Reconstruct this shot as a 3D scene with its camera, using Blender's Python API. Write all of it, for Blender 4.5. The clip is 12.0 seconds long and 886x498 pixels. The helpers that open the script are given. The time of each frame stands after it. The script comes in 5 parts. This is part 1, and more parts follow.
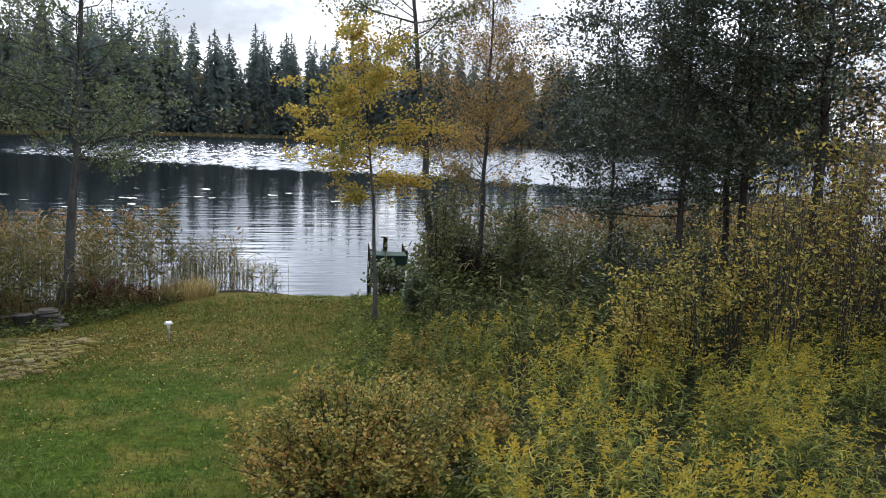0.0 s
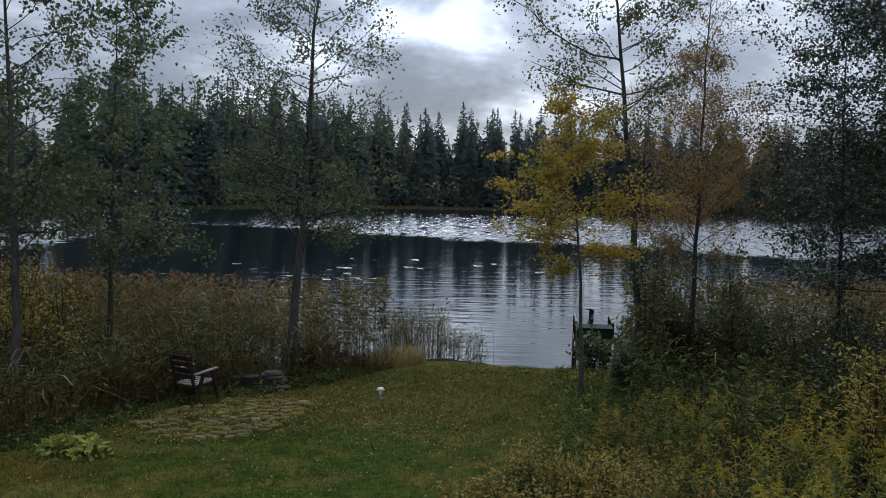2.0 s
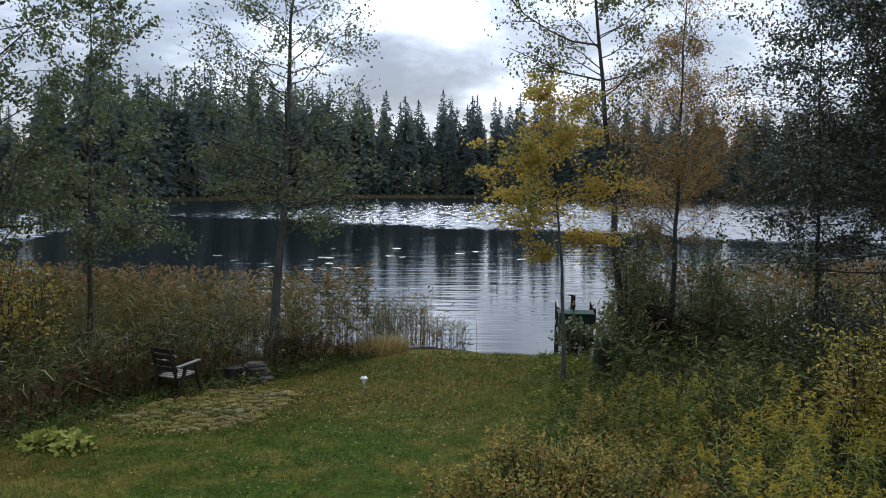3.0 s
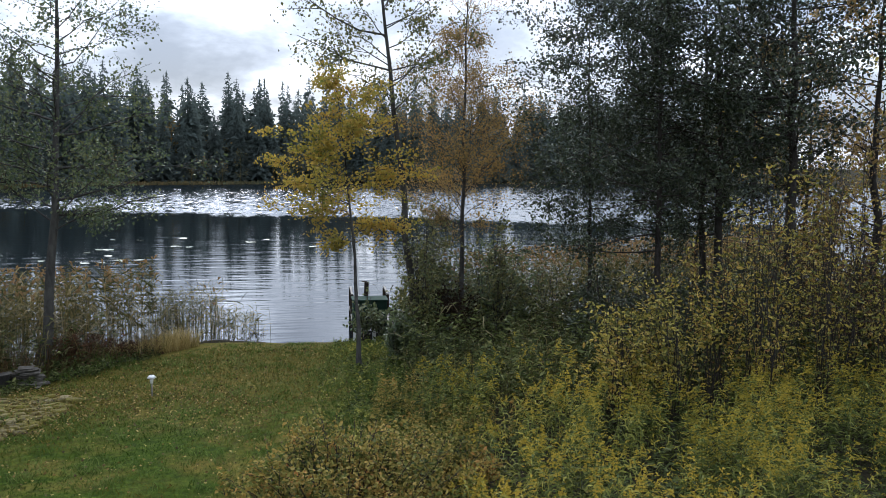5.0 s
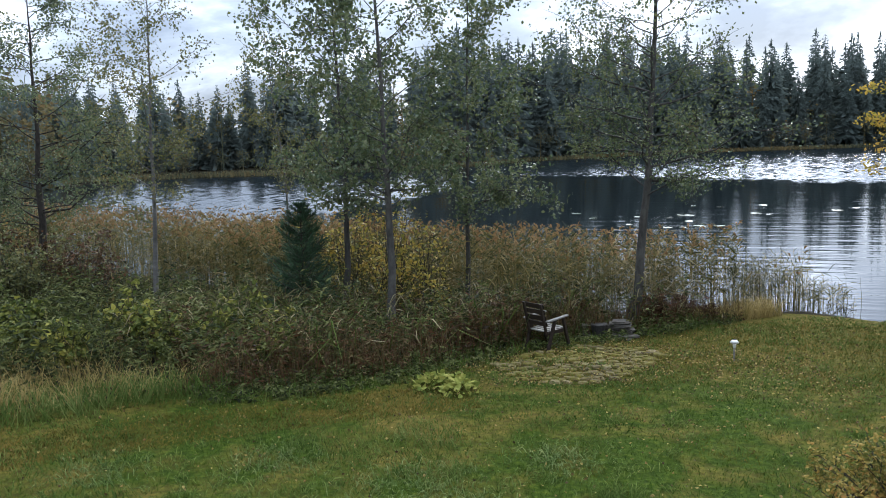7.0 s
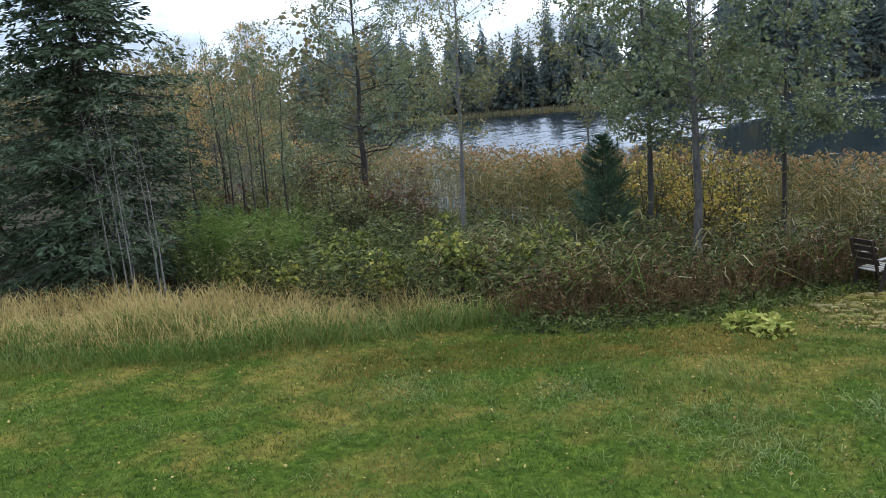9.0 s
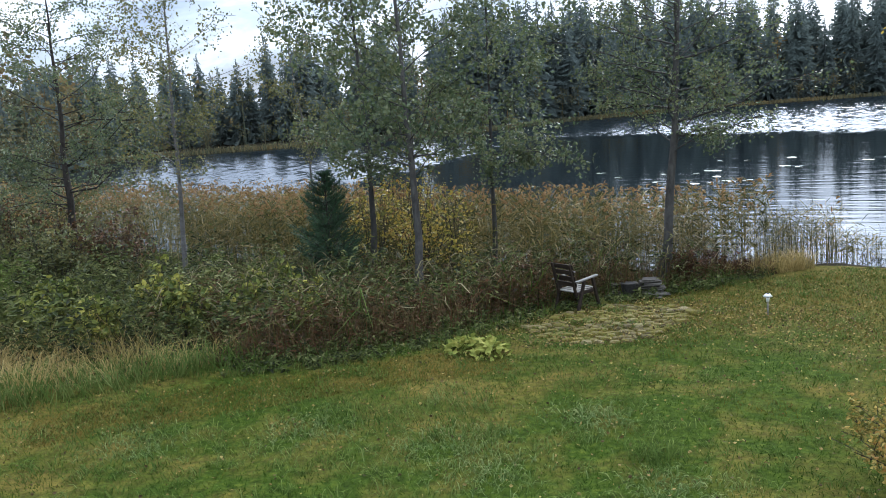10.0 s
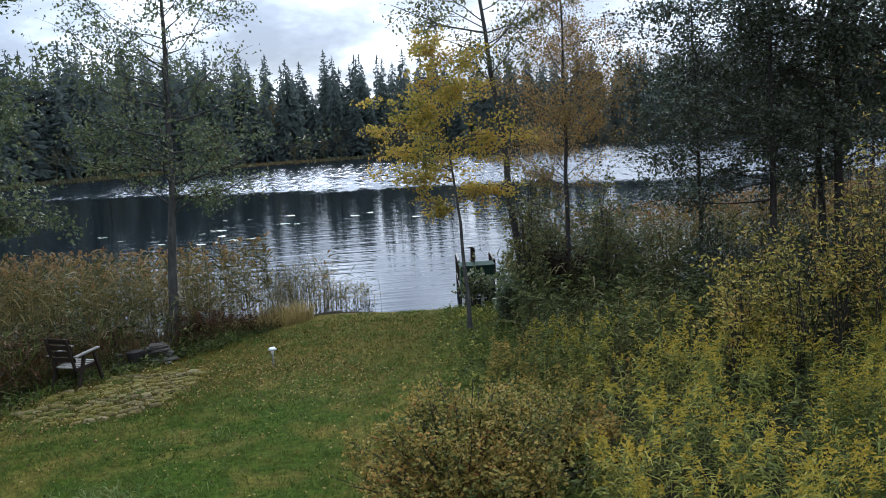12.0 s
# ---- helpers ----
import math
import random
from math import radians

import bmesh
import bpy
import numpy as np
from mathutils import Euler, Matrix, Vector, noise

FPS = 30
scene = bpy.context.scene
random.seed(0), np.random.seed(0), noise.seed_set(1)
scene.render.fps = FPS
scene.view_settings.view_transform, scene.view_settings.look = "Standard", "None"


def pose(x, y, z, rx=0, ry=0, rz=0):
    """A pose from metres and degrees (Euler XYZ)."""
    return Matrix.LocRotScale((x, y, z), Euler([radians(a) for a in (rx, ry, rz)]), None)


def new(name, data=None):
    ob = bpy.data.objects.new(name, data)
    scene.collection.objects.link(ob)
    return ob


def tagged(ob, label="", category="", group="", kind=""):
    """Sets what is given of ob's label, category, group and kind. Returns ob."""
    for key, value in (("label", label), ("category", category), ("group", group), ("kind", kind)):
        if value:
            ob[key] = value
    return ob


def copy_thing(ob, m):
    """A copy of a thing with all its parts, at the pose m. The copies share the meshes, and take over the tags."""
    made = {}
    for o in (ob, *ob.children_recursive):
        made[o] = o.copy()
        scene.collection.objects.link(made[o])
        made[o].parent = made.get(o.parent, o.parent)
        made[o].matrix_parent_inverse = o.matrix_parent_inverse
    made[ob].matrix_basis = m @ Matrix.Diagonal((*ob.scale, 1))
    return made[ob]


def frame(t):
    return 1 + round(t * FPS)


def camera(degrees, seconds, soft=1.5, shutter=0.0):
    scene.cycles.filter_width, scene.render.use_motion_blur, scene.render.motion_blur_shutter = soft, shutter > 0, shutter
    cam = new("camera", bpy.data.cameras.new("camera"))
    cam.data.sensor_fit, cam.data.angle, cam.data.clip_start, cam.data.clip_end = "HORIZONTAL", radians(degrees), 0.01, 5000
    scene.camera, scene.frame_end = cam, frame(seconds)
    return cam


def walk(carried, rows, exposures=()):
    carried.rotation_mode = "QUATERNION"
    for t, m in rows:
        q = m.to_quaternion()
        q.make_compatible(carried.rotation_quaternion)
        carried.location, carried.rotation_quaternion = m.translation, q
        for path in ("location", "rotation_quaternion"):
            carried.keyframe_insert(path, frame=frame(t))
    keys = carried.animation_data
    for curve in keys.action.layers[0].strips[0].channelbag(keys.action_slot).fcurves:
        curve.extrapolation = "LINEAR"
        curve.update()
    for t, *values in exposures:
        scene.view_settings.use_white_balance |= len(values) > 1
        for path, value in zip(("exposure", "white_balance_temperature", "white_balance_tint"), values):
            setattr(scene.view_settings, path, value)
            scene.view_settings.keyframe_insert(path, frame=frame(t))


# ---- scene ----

# ---------------------------------------------------------------- camera and walk
cam = camera(55.1, 12.0, 0.6)
# seconds, x, y, z, yaw, pitch, roll
ROWS = [
    (0, 0.041, -0.332, 4.407, -14.514, -8.364, 2.500),
    (0.5, 0.037, -0.367, 4.425, -9.154, -6.804, 2.100),
    (1, 0.036, -0.344, 4.434, -5.682, -5.740, 1.700),
    (1.5, -0.041, -0.373, 4.427, -2.271, -4.731, 1.400),
    (2, -0.046, -0.328, 4.419, -0.689, -4.071, 1.600),
    (2.5, -0.056, -0.365, 4.416, -0.115, -4.388, 1.200),
    (3, -0.034, -0.334, 4.421, -1.926, -4.847, 0.800),
    (3.5, 0.007, -0.361, 4.429, -5.476, -5.166, 0.600),
    (3.7, 0.052, -0.377, 4.440, -9.330, -5.077, 0.700),
    (4.1, 0.044, -0.386, 4.452, -15.677, -5.054, 0.906),
    (4.5, 0.003, -0.399, 4.474, -18.621, -5.257, 1.000),
    (4.9, -0.044, -0.412, 4.495, -17.140, -5.565, 0.794),
    (5.3, -0.068, -0.422, 4.505, -10.215, -5.851, 0.100),
    (5.5, -0.076, -0.439, 4.508, -5.221, -5.969, -0.400),
    (6, -0.094, -0.440, 4.500, 7.812, -6.633, -1.300),
    (6.5, -0.178, -0.452, 4.457, 15.997, -7.037, -1.400),
    (7, -0.274, -0.449, 4.471, 21.726, -7.555, -1.700),
    (7.5, -0.350, -0.482, 4.428, 30.606, -8.192, -2.700),
    (7.7, -0.374, -0.507, 4.429, 33.988, -8.828, -3.000),
    (8.1, -0.383, -0.492, 4.424, 39.697, -9.882, -3.678),
    (8.5, -0.390, -0.444, 4.412, 42.820, -10.500, -4.350),
    (8.9, -0.392, -0.391, 4.400, 42.634, -10.682, -4.772),
    (9.3, -0.389, -0.360, 4.394, 38.414, -10.429, -4.700),
    (9.5, -0.372, -0.334, 4.394, 35.176, -10.195, -4.500),
    (10, -0.333, -0.382, 4.419, 23.561, -9.729, -4.100),
    (10.5, -0.308, -0.384, 4.415, 13.191, -9.556, -3.600),
    (11, -0.271, -0.438, 4.416, 6.026, -9.726, -3.500),
    (11.5, -0.183, -0.408, 4.432, -3.679, -8.336, -3.200),
    (12, -0.132, -0.374, 4.436, -8.973, -7.760, -3.200),
]
EXPOSURES = [(0.0, 1.08, 6250, 13), (0.5, 0.64, 6100, 13), (1.0, 0.06, 5980, 12), (1.5, -0.27, 5950, 12), (2.5, 0.20, 5980, 12), (3.5, 0.60, 6000, 12), (5.5, 0.74, 6000, 12), (6.0, 0.80, 5950, 11),
             (6.5, 0.95, 5930, 11), (7.5, 1.20, 5900, 11), (9.5, 1.48, 5850, 11), (10.5, 1.14, 5800, 11), (12.0, 0.82, 5750, 11)]
walk(cam, [(t, pose(x, y, z, 90 + pitch, 0, yaw) @ pose(0, 0, 0, 0, 0, roll)) for t, x, y, z, yaw, pitch, roll in ROWS], EXPOSURES)

# ---------------------------------------------------------------- world and sun
SUN_ELEV, SUN_AZ = 33.0, 6.0        # degrees above the horizon, degrees to the right of +y
sun_dir = Vector((math.sin(radians(SUN_AZ)) * math.cos(radians(SUN_ELEV)), math.cos(radians(SUN_AZ)) * math.cos(radians(SUN_ELEV)), math.sin(radians(SUN_ELEV))))


def node(tree, kind, x=0, y=0, **values):
    n = tree.nodes.new(kind)
    n.location = (x, y)
    for key, value in values.items():
        n.inputs[key].default_value = value
    return n


def ramp_node(tree, stops, mode="LINEAR"):
    n = tree.nodes.new("ShaderNodeValToRGB")
    n.color_ramp.interpolation = mode
    while len(n.color_ramp.elements) < len(stops):
        n.color_ramp.elements.new(0.5)
    for e, (p, c) in zip(n.color_ramp.elements, stops):
        e.position = p
        e.color = (*c, 1) if len(c) == 3 else c
    return n


def math_node(tree, op, a, b=None, clamp=False):
    n = tree.nodes.new("ShaderNodeMath")
    n.operation, n.use_clamp = op, clamp
    for i, v in enumerate((a, b)):
        if v is None:
            continue
        if isinstance(v, (int, float)):
            n.inputs[i].default_value = v
        else:
            tree.links.new(v, n.inputs[i])
    return n.outputs[0]


def mix_colour(tree, fac, a, b, blend="MIX"):
    n = tree.nodes.new("ShaderNodeMix")
    n.data_type, n.blend_type = "RGBA", blend
    for i, v in ((0, fac), (6, a), (7, b)):
        if isinstance(v, (int, float)):
            n.inputs[i].default_value = v
        elif isinstance(v, tuple):
            n.inputs[i].default_value = (*v, 1)
        else:
            tree.links.new(v, n.inputs[i])
    return n.outputs[2]


def make_world():
    world = bpy.data.worlds.new("overcast_sky")
    scene.world = world
    world.use_nodes = True
    nt = world.node_tree
    nt.nodes.clear()
    out = node(nt, "ShaderNodeOutputWorld")
    bg = node(nt, "ShaderNodeBackground")
    nt.links.new(bg.outputs[0], out.inputs[0])
    sky = node(nt, "ShaderNodeTexSky")
    sky.sky_type, sky.sun_disc = "NISHITA", False
    sky.sun_elevation, sky.sun_rotation = radians(SUN_ELEV), radians(SUN_AZ)
    clear = mix_colour(nt, 1.0, sky.outputs[0], (0.09, 0.09, 0.09), "MULTIPLY")
    co = node(nt, "ShaderNodeTexCoord")
    sep = node(nt, "ShaderNodeSeparateXYZ")
    nt.links.new(co.outputs["Generated"], sep.inputs[0])
    # flat cloud deck: the direction carried out to a plane overhead
    lift = math_node(nt, "ADD", math_node(nt, "MAXIMUM", sep.outputs[2], 0.0), 0.30)
    u, v = math_node(nt, "DIVIDE", sep.outputs[0], lift), math_node(nt, "DIVIDE", sep.outputs[1], lift)
    com = node(nt, "ShaderNodeCombineXYZ")
    nt.links.new(u, com.inputs[0])
    nt.links.new(v, com.inputs[1])
    big = node(nt, "ShaderNodeTexNoise", Scale=2.3, Detail=7.0, Roughness=0.55, Distortion=0.25)
    nt.links.new(com.outputs[0], big.inputs["Vector"])
    deck = ramp_node(nt, [(0.34, (0.20, 0.235, 0.29)), (0.48, (0.34, 0.38, 0.44)), (0.55, (0.50, 0.545, 0.60)), (0.64, (0.90, 0.93, 0.97))])
    nt.links.new(big.outputs["Fac"], deck.inputs[0])
    # thin cloud round the veiled sun lets more light through
    dot = nt.nodes.new("ShaderNodeVectorMath")
    dot.operation = "DOT_PRODUCT"
    nt.links.new(co.outputs["Generated"], dot.inputs[0])
    dot.inputs[1].default_value = sun_dir
    near = math_node(nt, "POWER", math_node(nt, "MAXIMUM", dot.outputs["Value"], 0.0), 13.0)
    glow = math_node(nt, "ADD", math_node(nt, "MULTIPLY", near, 0.45), 1.0)
    # a thinner gap in the deck under the sun
    gap = nt.nodes.new("ShaderNodeVectorMath")
    gap.operation = "DOT_PRODUCT"
    nt.links.new(co.outputs["Generated"], gap.inputs[0])
    gap.inputs[1].default_value = Vector((-0.02, 1.0, 0.33)).normalized()
    torn = math_node(nt, "MULTIPLY", math_node(nt, "POWER", math_node(nt, "MAXIMUM", gap.outputs["Value"], 0.0), 70.0), math_node(nt, "MULTIPLY", math_node(nt, "SUBTRACT", big.outputs["Fac"], 0.40, True), 11.0))
    glow = math_node(nt, "ADD", glow, torn)
    # an overcast deck is brighter overhead than at the horizon
    glow = math_node(nt, "MULTIPLY", glow, math_node(nt, "ADD", math_node(nt, "MULTIPLY", math_node(nt, "MAXIMUM", sep.outputs[2], 0.0), 2.8), 0.66))
    gl = node(nt, "ShaderNodeCombineXYZ")
    for i in range(3):
        nt.links.new(glow, gl.inputs[i])
    lit = mix_colour(nt, 1.0, deck.outputs[0], gl.outputs[0], "MULTIPLY")
    both = mix_colour(nt, 0.88, clear, lit)
    nt.links.new(both, bg.inputs[0])
    bg.inputs[1].default_value = 1.0


make_world()
sun = new("sun", bpy.data.lights.new("sun", "SUN"))
sun.data.energy, sun.data.angle, sun.data.color = 1.35, radians(28), (1.0, 0.95, 0.86)
sun.matrix_world = Matrix.Translation((0, 0, 60)) @ (-sun_dir).to_track_quat("-Z", "Y").to_matrix().to_4x4()


# ---------------------------------------------------------------- materials
def base_material(name, rough=0.7):
    m = bpy.data.materials.new(name)
    m.use_nodes = True
    nt = m.node_tree
    b = nt.nodes["Principled BSDF"]
    b.inputs["Roughness"].default_value = rough
    return m, nt, b


def place_of(nt):
    return node(nt, "ShaderNodeNewGeometry").outputs["Position"]


def noise_of(nt, vec, scale, detail=4.0, rough=0.55):
    n = node(nt, "ShaderNodeTexNoise", Scale=scale, Detail=detail, Roughness=rough)
    nt.links.new(vec, n.inputs["Vector"])
    return n.outputs["Fac"]


def bump_to(nt, b, height, strength=0.4, distance=0.02):
    n = node(nt, "ShaderNodeBump", Strength=strength, Distance=distance)
    nt.links.new(height, n.inputs["Height"])
    nt.links.new(n.outputs[0], b.inputs["Normal"])


def leaf_material(name, colours, translucent=0.35, rough=0.6, patch=0.5, patch_scale=1.1, gloss=0.2):
    """Each leaf takes a colour of its own; whole sprays lean lighter or darker."""
    m, nt, b = base_material(name, rough)
    b.inputs["Specular IOR Level"].default_value = gloss
    geo = node(nt, "ShaderNodeNewGeometry")
    n = len(colours)
    rp = ramp_node(nt, [(i / max(1, n - 1), c) for i, c in enumerate(colours)])
    wide = noise_of(nt, geo.outputs["Position"], patch_scale, 2.0)
    spread = math_node(nt, "SUBTRACT", math_node(nt, "MULTIPLY", wide, 3.0), 1.0, True)
    pick = math_node(nt, "ADD", math_node(nt, "MULTIPLY", geo.outputs["Random Per Island"], 1.0 - patch), math_node(nt, "MULTIPLY", spread, patch), True)
    nt.links.new(pick, rp.inputs[0])
    fine = noise_of(nt, geo.outputs["Position"], 40.0, 2.0)
    tone = mix_colour(nt, math_node(nt, "MULTIPLY", fine, 0.35), rp.outputs[0], (0.03, 0.025, 0.012))
    nt.links.new(tone, b.inputs["Base Color"])
    tr = node(nt, "ShaderNodeBsdfTranslucent")
    nt.links.new(tone, tr.inputs["Color"])
    mx = node(nt, "ShaderNodeMixShader", Fac=translucent)
    out = nt.nodes["Material Output"]
    nt.links.new(b.outputs[0], mx.inputs[1])
    nt.links.new(tr.outputs[0], mx.inputs[2])
    nt.links.new(mx.outputs[0], out.inputs[0])
    return m


def grain_material(name, dark, light, scale=8.0, rough=0.8, bump=0.5, stretch=(1, 1, 1), distance=0.01):
    m, nt, b = base_material(name, rough)
    b.inputs["Specular IOR Level"].default_value = 0.15
    mp = node(nt, "ShaderNodeMapping")
    mp.inputs["Scale"].default_value = stretch
    co = node(nt, "ShaderNodeTexCoord")
    nt.links.new(co.outputs["Object"], mp.inputs[0])
    fine = noise_of(nt, mp.outputs[0], scale, 6.0, 0.65)
    wide = noise_of(nt, mp.outputs[0], scale * 0.17, 3.0)
    rp = ramp_node(nt, [(0.3, dark), (0.7, light)])
    mixed = math_node(nt, "ADD", math_node(nt, "MULTIPLY", fine, 0.6), math_node(nt, "MULTIPLY", wide, 0.4))
    nt.links.new(mixed, rp.inputs[0])
    ob = node(nt, "ShaderNodeObjectInfo")
    shade = mix_colour(nt, math_node(nt, "MULTIPLY", ob.outputs["Random"], 0.35), rp.outputs[0], dark)
    nt.links.new(shade, b.inputs["Base Color"])
    bump_to(nt, b, fine, bump, distance)
    return m


def ground_material():
    m, nt, b = base_material("lawn_soil", 0.9)
    b.inputs["Specular IOR Level"].default_value = 0.03
    p = place_of(nt)
    fine, mid, wide = noise_of(nt, p, 9.0, 6.0, 0.7), noise_of(nt, p, 1.3, 4.0), noise_of(nt, p, 0.22, 3.0)
    green = ramp_node(nt, [(0.3, (0.012, 0.021, 0.003)), (0.55, (0.038, 0.06, 0.007)), (0.75, (0.09, 0.10, 0.014))])
    nt.links.new(fine, green.inputs[0])
    brown = ramp_node(nt, [(0.3, (0.045, 0.038, 0.009)), (0.7, (0.145, 0.115, 0.024))])
    nt.links.new(fine, brown.inputs[0])
    sel = ramp_node(nt, [(0.46, (0, 0, 0)), (0.60, (1, 1, 1))])
    nt.links.new(math_node(nt, "ADD", math_node(nt, "MULTIPLY", mid, 0.5), math_node(nt, "MULTIPLY", wide, 0.5)), sel.inputs[0])
    lawn = mix_colour(nt, sel.outputs[0], green.outputs[0], brown.outputs[0])
    # the moss dries out brown towards the shore
    sep = node(nt, "ShaderNodeSeparateXYZ")
    nt.links.new(p, sep.inputs[0])
    dry = math_node(nt, "MULTIPLY", math_node(nt, "DIVIDE", math_node(nt, "SUBTRACT", math_node(nt, "ADD", sep.outputs[1], math_node(nt, "MULTIPLY", wide, 6.0)), 16.0), 5.0, True), 0.7)
    nt.links.new(mix_colour(nt, dry, lawn, brown.outputs[0]), b.inputs["Base Color"])
    bump_to(nt, b, fine, 0.8, 0.05)
    return m


def stone_material():
    """Worn cobbles: each its own grey or tan, moss creeping over them in patches."""
    m, nt, b = base_material("mossy_stone", 0.9)
    b.inputs["Specular IOR Level"].default_value = 0.12
    p = place_of(nt)
    ob = node(nt, "ShaderNodeObjectInfo")
    own = ramp_node(nt, [(0.0, (0.06, 0.046, 0.022)), (0.4, (0.125, 0.098, 0.045)), (0.75, (0.19, 0.15, 0.07)), (1.0, (0.27, 0.22, 0.12))])
    nt.links.new(ob.outputs["Random"], own.inputs[0])
    fine, mid, wide = noise_of(nt, p, 45.0, 5.0, 0.7), noise_of(nt, p, 11.0, 4.0, 0.65), noise_of(nt, p, 1.1, 3.0)
    grit = mix_colour(nt, math_node(nt, "MULTIPLY", fine, 0.55), own.outputs[0], (0.03, 0.026, 0.02))
    moss = ramp_node(nt, [(0.3, (0.045, 0.045, 0.008)), (0.7, (0.17, 0.14, 0.028))])
    nt.links.new(fine, moss.inputs[0])
    cover = ramp_node(nt, [(0.43, (0, 0, 0)), (0.56, (1, 1, 1))])
    nt.links.new(math_node(nt, "ADD", math_node(nt, "MULTIPLY", mid, 0.55), math_node(nt, "MULTIPLY", wide, 0.5)), cover.inputs[0])
    nt.links.new(mix_colour(nt, cover.outputs[0], grit, moss.outputs[0]), b.inputs["Base Color"])
    bump_to(nt, b, math_node(nt, "ADD", math_node(nt, "MULTIPLY", mid, 0.6), math_node(nt, "MULTIPLY", fine, 0.4)), 0.9, 0.02)
    return m


def soil_material():
    m, nt, b = base_material("dark_soil", 0.95)
    b.inputs["Specular IOR Level"].default_value = 0.03
    p = place_of(nt)
    fine, wide = noise_of(nt, p, 7.0, 6.0, 0.7), noise_of(nt, p, 0.4, 3.0)
    rp = ramp_node(nt, [(0.3, (0.010, 0.009, 0.006)), (0.6, (0.030, 0.026, 0.015)), (0.8, (0.075, 0.06, 0.032))])
    nt.links.new(math_node(nt, "ADD", math_node(nt, "MULTIPLY", fine, 0.65), math_node(nt, "MULTIPLY", wide, 0.35)), rp.inputs[0])
    nt.links.new(rp.outputs[0], b.inputs["Base Color"])
    bump_to(nt, b, fine, 0.9, 0.06)
    return m


def water_material():
    m, nt, b = base_material("lake_water", 0.04)
    b.inputs["Base Color"].default_value = (0.006, 0.009, 0.011, 1)
    b.inputs["IOR"].default_value = 1.333
    p = place_of(nt)
    sep = node(nt, "ShaderNodeSeparateXYZ")
    nt.links.new(p, sep.inputs[0])
    # wind comes down on the far half of the lake only
    edge = math_node(nt, "ADD", sep.outputs[1], math_node(nt, "MULTIPLY", sep.outputs[0], 0.40))
    edge = math_node(nt, "ADD", edge, math_node(nt, "MULTIPLY", noise_of(nt, p, 0.05, 3.0), 16.0))
    wind = ramp_node(nt, [(0.0, (0, 0, 0)), (1.0, (1, 1, 1))])
    bay = math_node(nt, "SUBTRACT", math_node(nt, "MULTIPLY", noise_of(nt, p, 0.09, 3.0), 14.0), math_node(nt, "ADD", sep.outputs[0], 33.0))
    nt.links.new(math_node(nt, "MAXIMUM", math_node(nt, "DIVIDE", math_node(nt, "SUBTRACT", edge, 86.0), 8.0, True), math_node(nt, "DIVIDE", bay, 5.0, True)), wind.inputs[0])
    mp = node(nt, "ShaderNodeMapping")
    mp.inputs["Scale"].default_value = (0.22, 1.5, 1.0)
    nt.links.new(p, mp.inputs[0])
    calm = noise_of(nt, mp.outputs[0], 1.0, 3.0, 0.5)
    # wind waves: the faces turned to the near shore show, each with a slope of its own
    mp2 = node(nt, "ShaderNodeMapping")
    mp2.inputs["Scale"].default_value = (1.7, 0.5, 1.0)
    nt.links.new(p, mp2.inputs[0])
    facing = noise_of(nt, mp2.outputs[0], 1.0, 5.0, 0.75)
    across = noise_of(nt, mp2.outputs[0], 1.7, 3.0, 0.6)
    # gusts leave long smoother lanes between the rough ones
    mp3 = node(nt, "ShaderNodeMapping")
    mp3.inputs["Scale"].default_value = (0.05, 0.22, 1.0)
    nt.links.new(p, mp3.inputs[0])
    gust = ramp_node(nt, [(0.38, (0.12, 0.12, 0.12)), (0.6, (1, 1, 1))])
    nt.links.new(noise_of(nt, mp3.outputs[0], 1.6, 5.0, 0.7), gust.inputs[0])
    steep = math_node(nt, "MULTIPLY", math_node(nt, "SUBTRACT", facing, 0.5), math_node(nt, "ADD", math_node(nt, "MULTIPLY", gust.outputs[0], 0.4), 0.3))
    slope = math_node(nt, "MAXIMUM", math_node(nt, "ADD", steep, 0.085), 0.0)
    wave = node(nt, "ShaderNodeCombineXYZ", Z=1.0)
    nt.links.new(math_node(nt, "MULTIPLY", math_node(nt, "SUBTRACT", across, 0.5), 0.25), wave.inputs[0])
    nt.links.new(math_node(nt, "MULTIPLY", slope, -1.0), wave.inputs[1])
    ripple = node(nt, "ShaderNodeBump", Strength=1.0, Distance=1.0)
    nt.links.new(math_node(nt, "MULTIPLY", calm, 0.020), ripple.inputs["Height"])
    both = mix_colour(nt, wind.outputs[0], ripple.outputs[0], wave.outputs[0])
    level_out = nt.nodes.new("ShaderNodeVectorMath")
    level_out.operation = "NORMALIZE"
    nt.links.new(both, level_out.inputs[0])
    nt.links.new(level_out.outputs[0], b.inputs["Normal"])
    rr = math_node(nt, "ADD", math_node(nt, "MULTIPLY", wind.outputs[0], 0.05), 0.012)
    nt.links.new(rr, b.inputs["Roughness"])
    return m


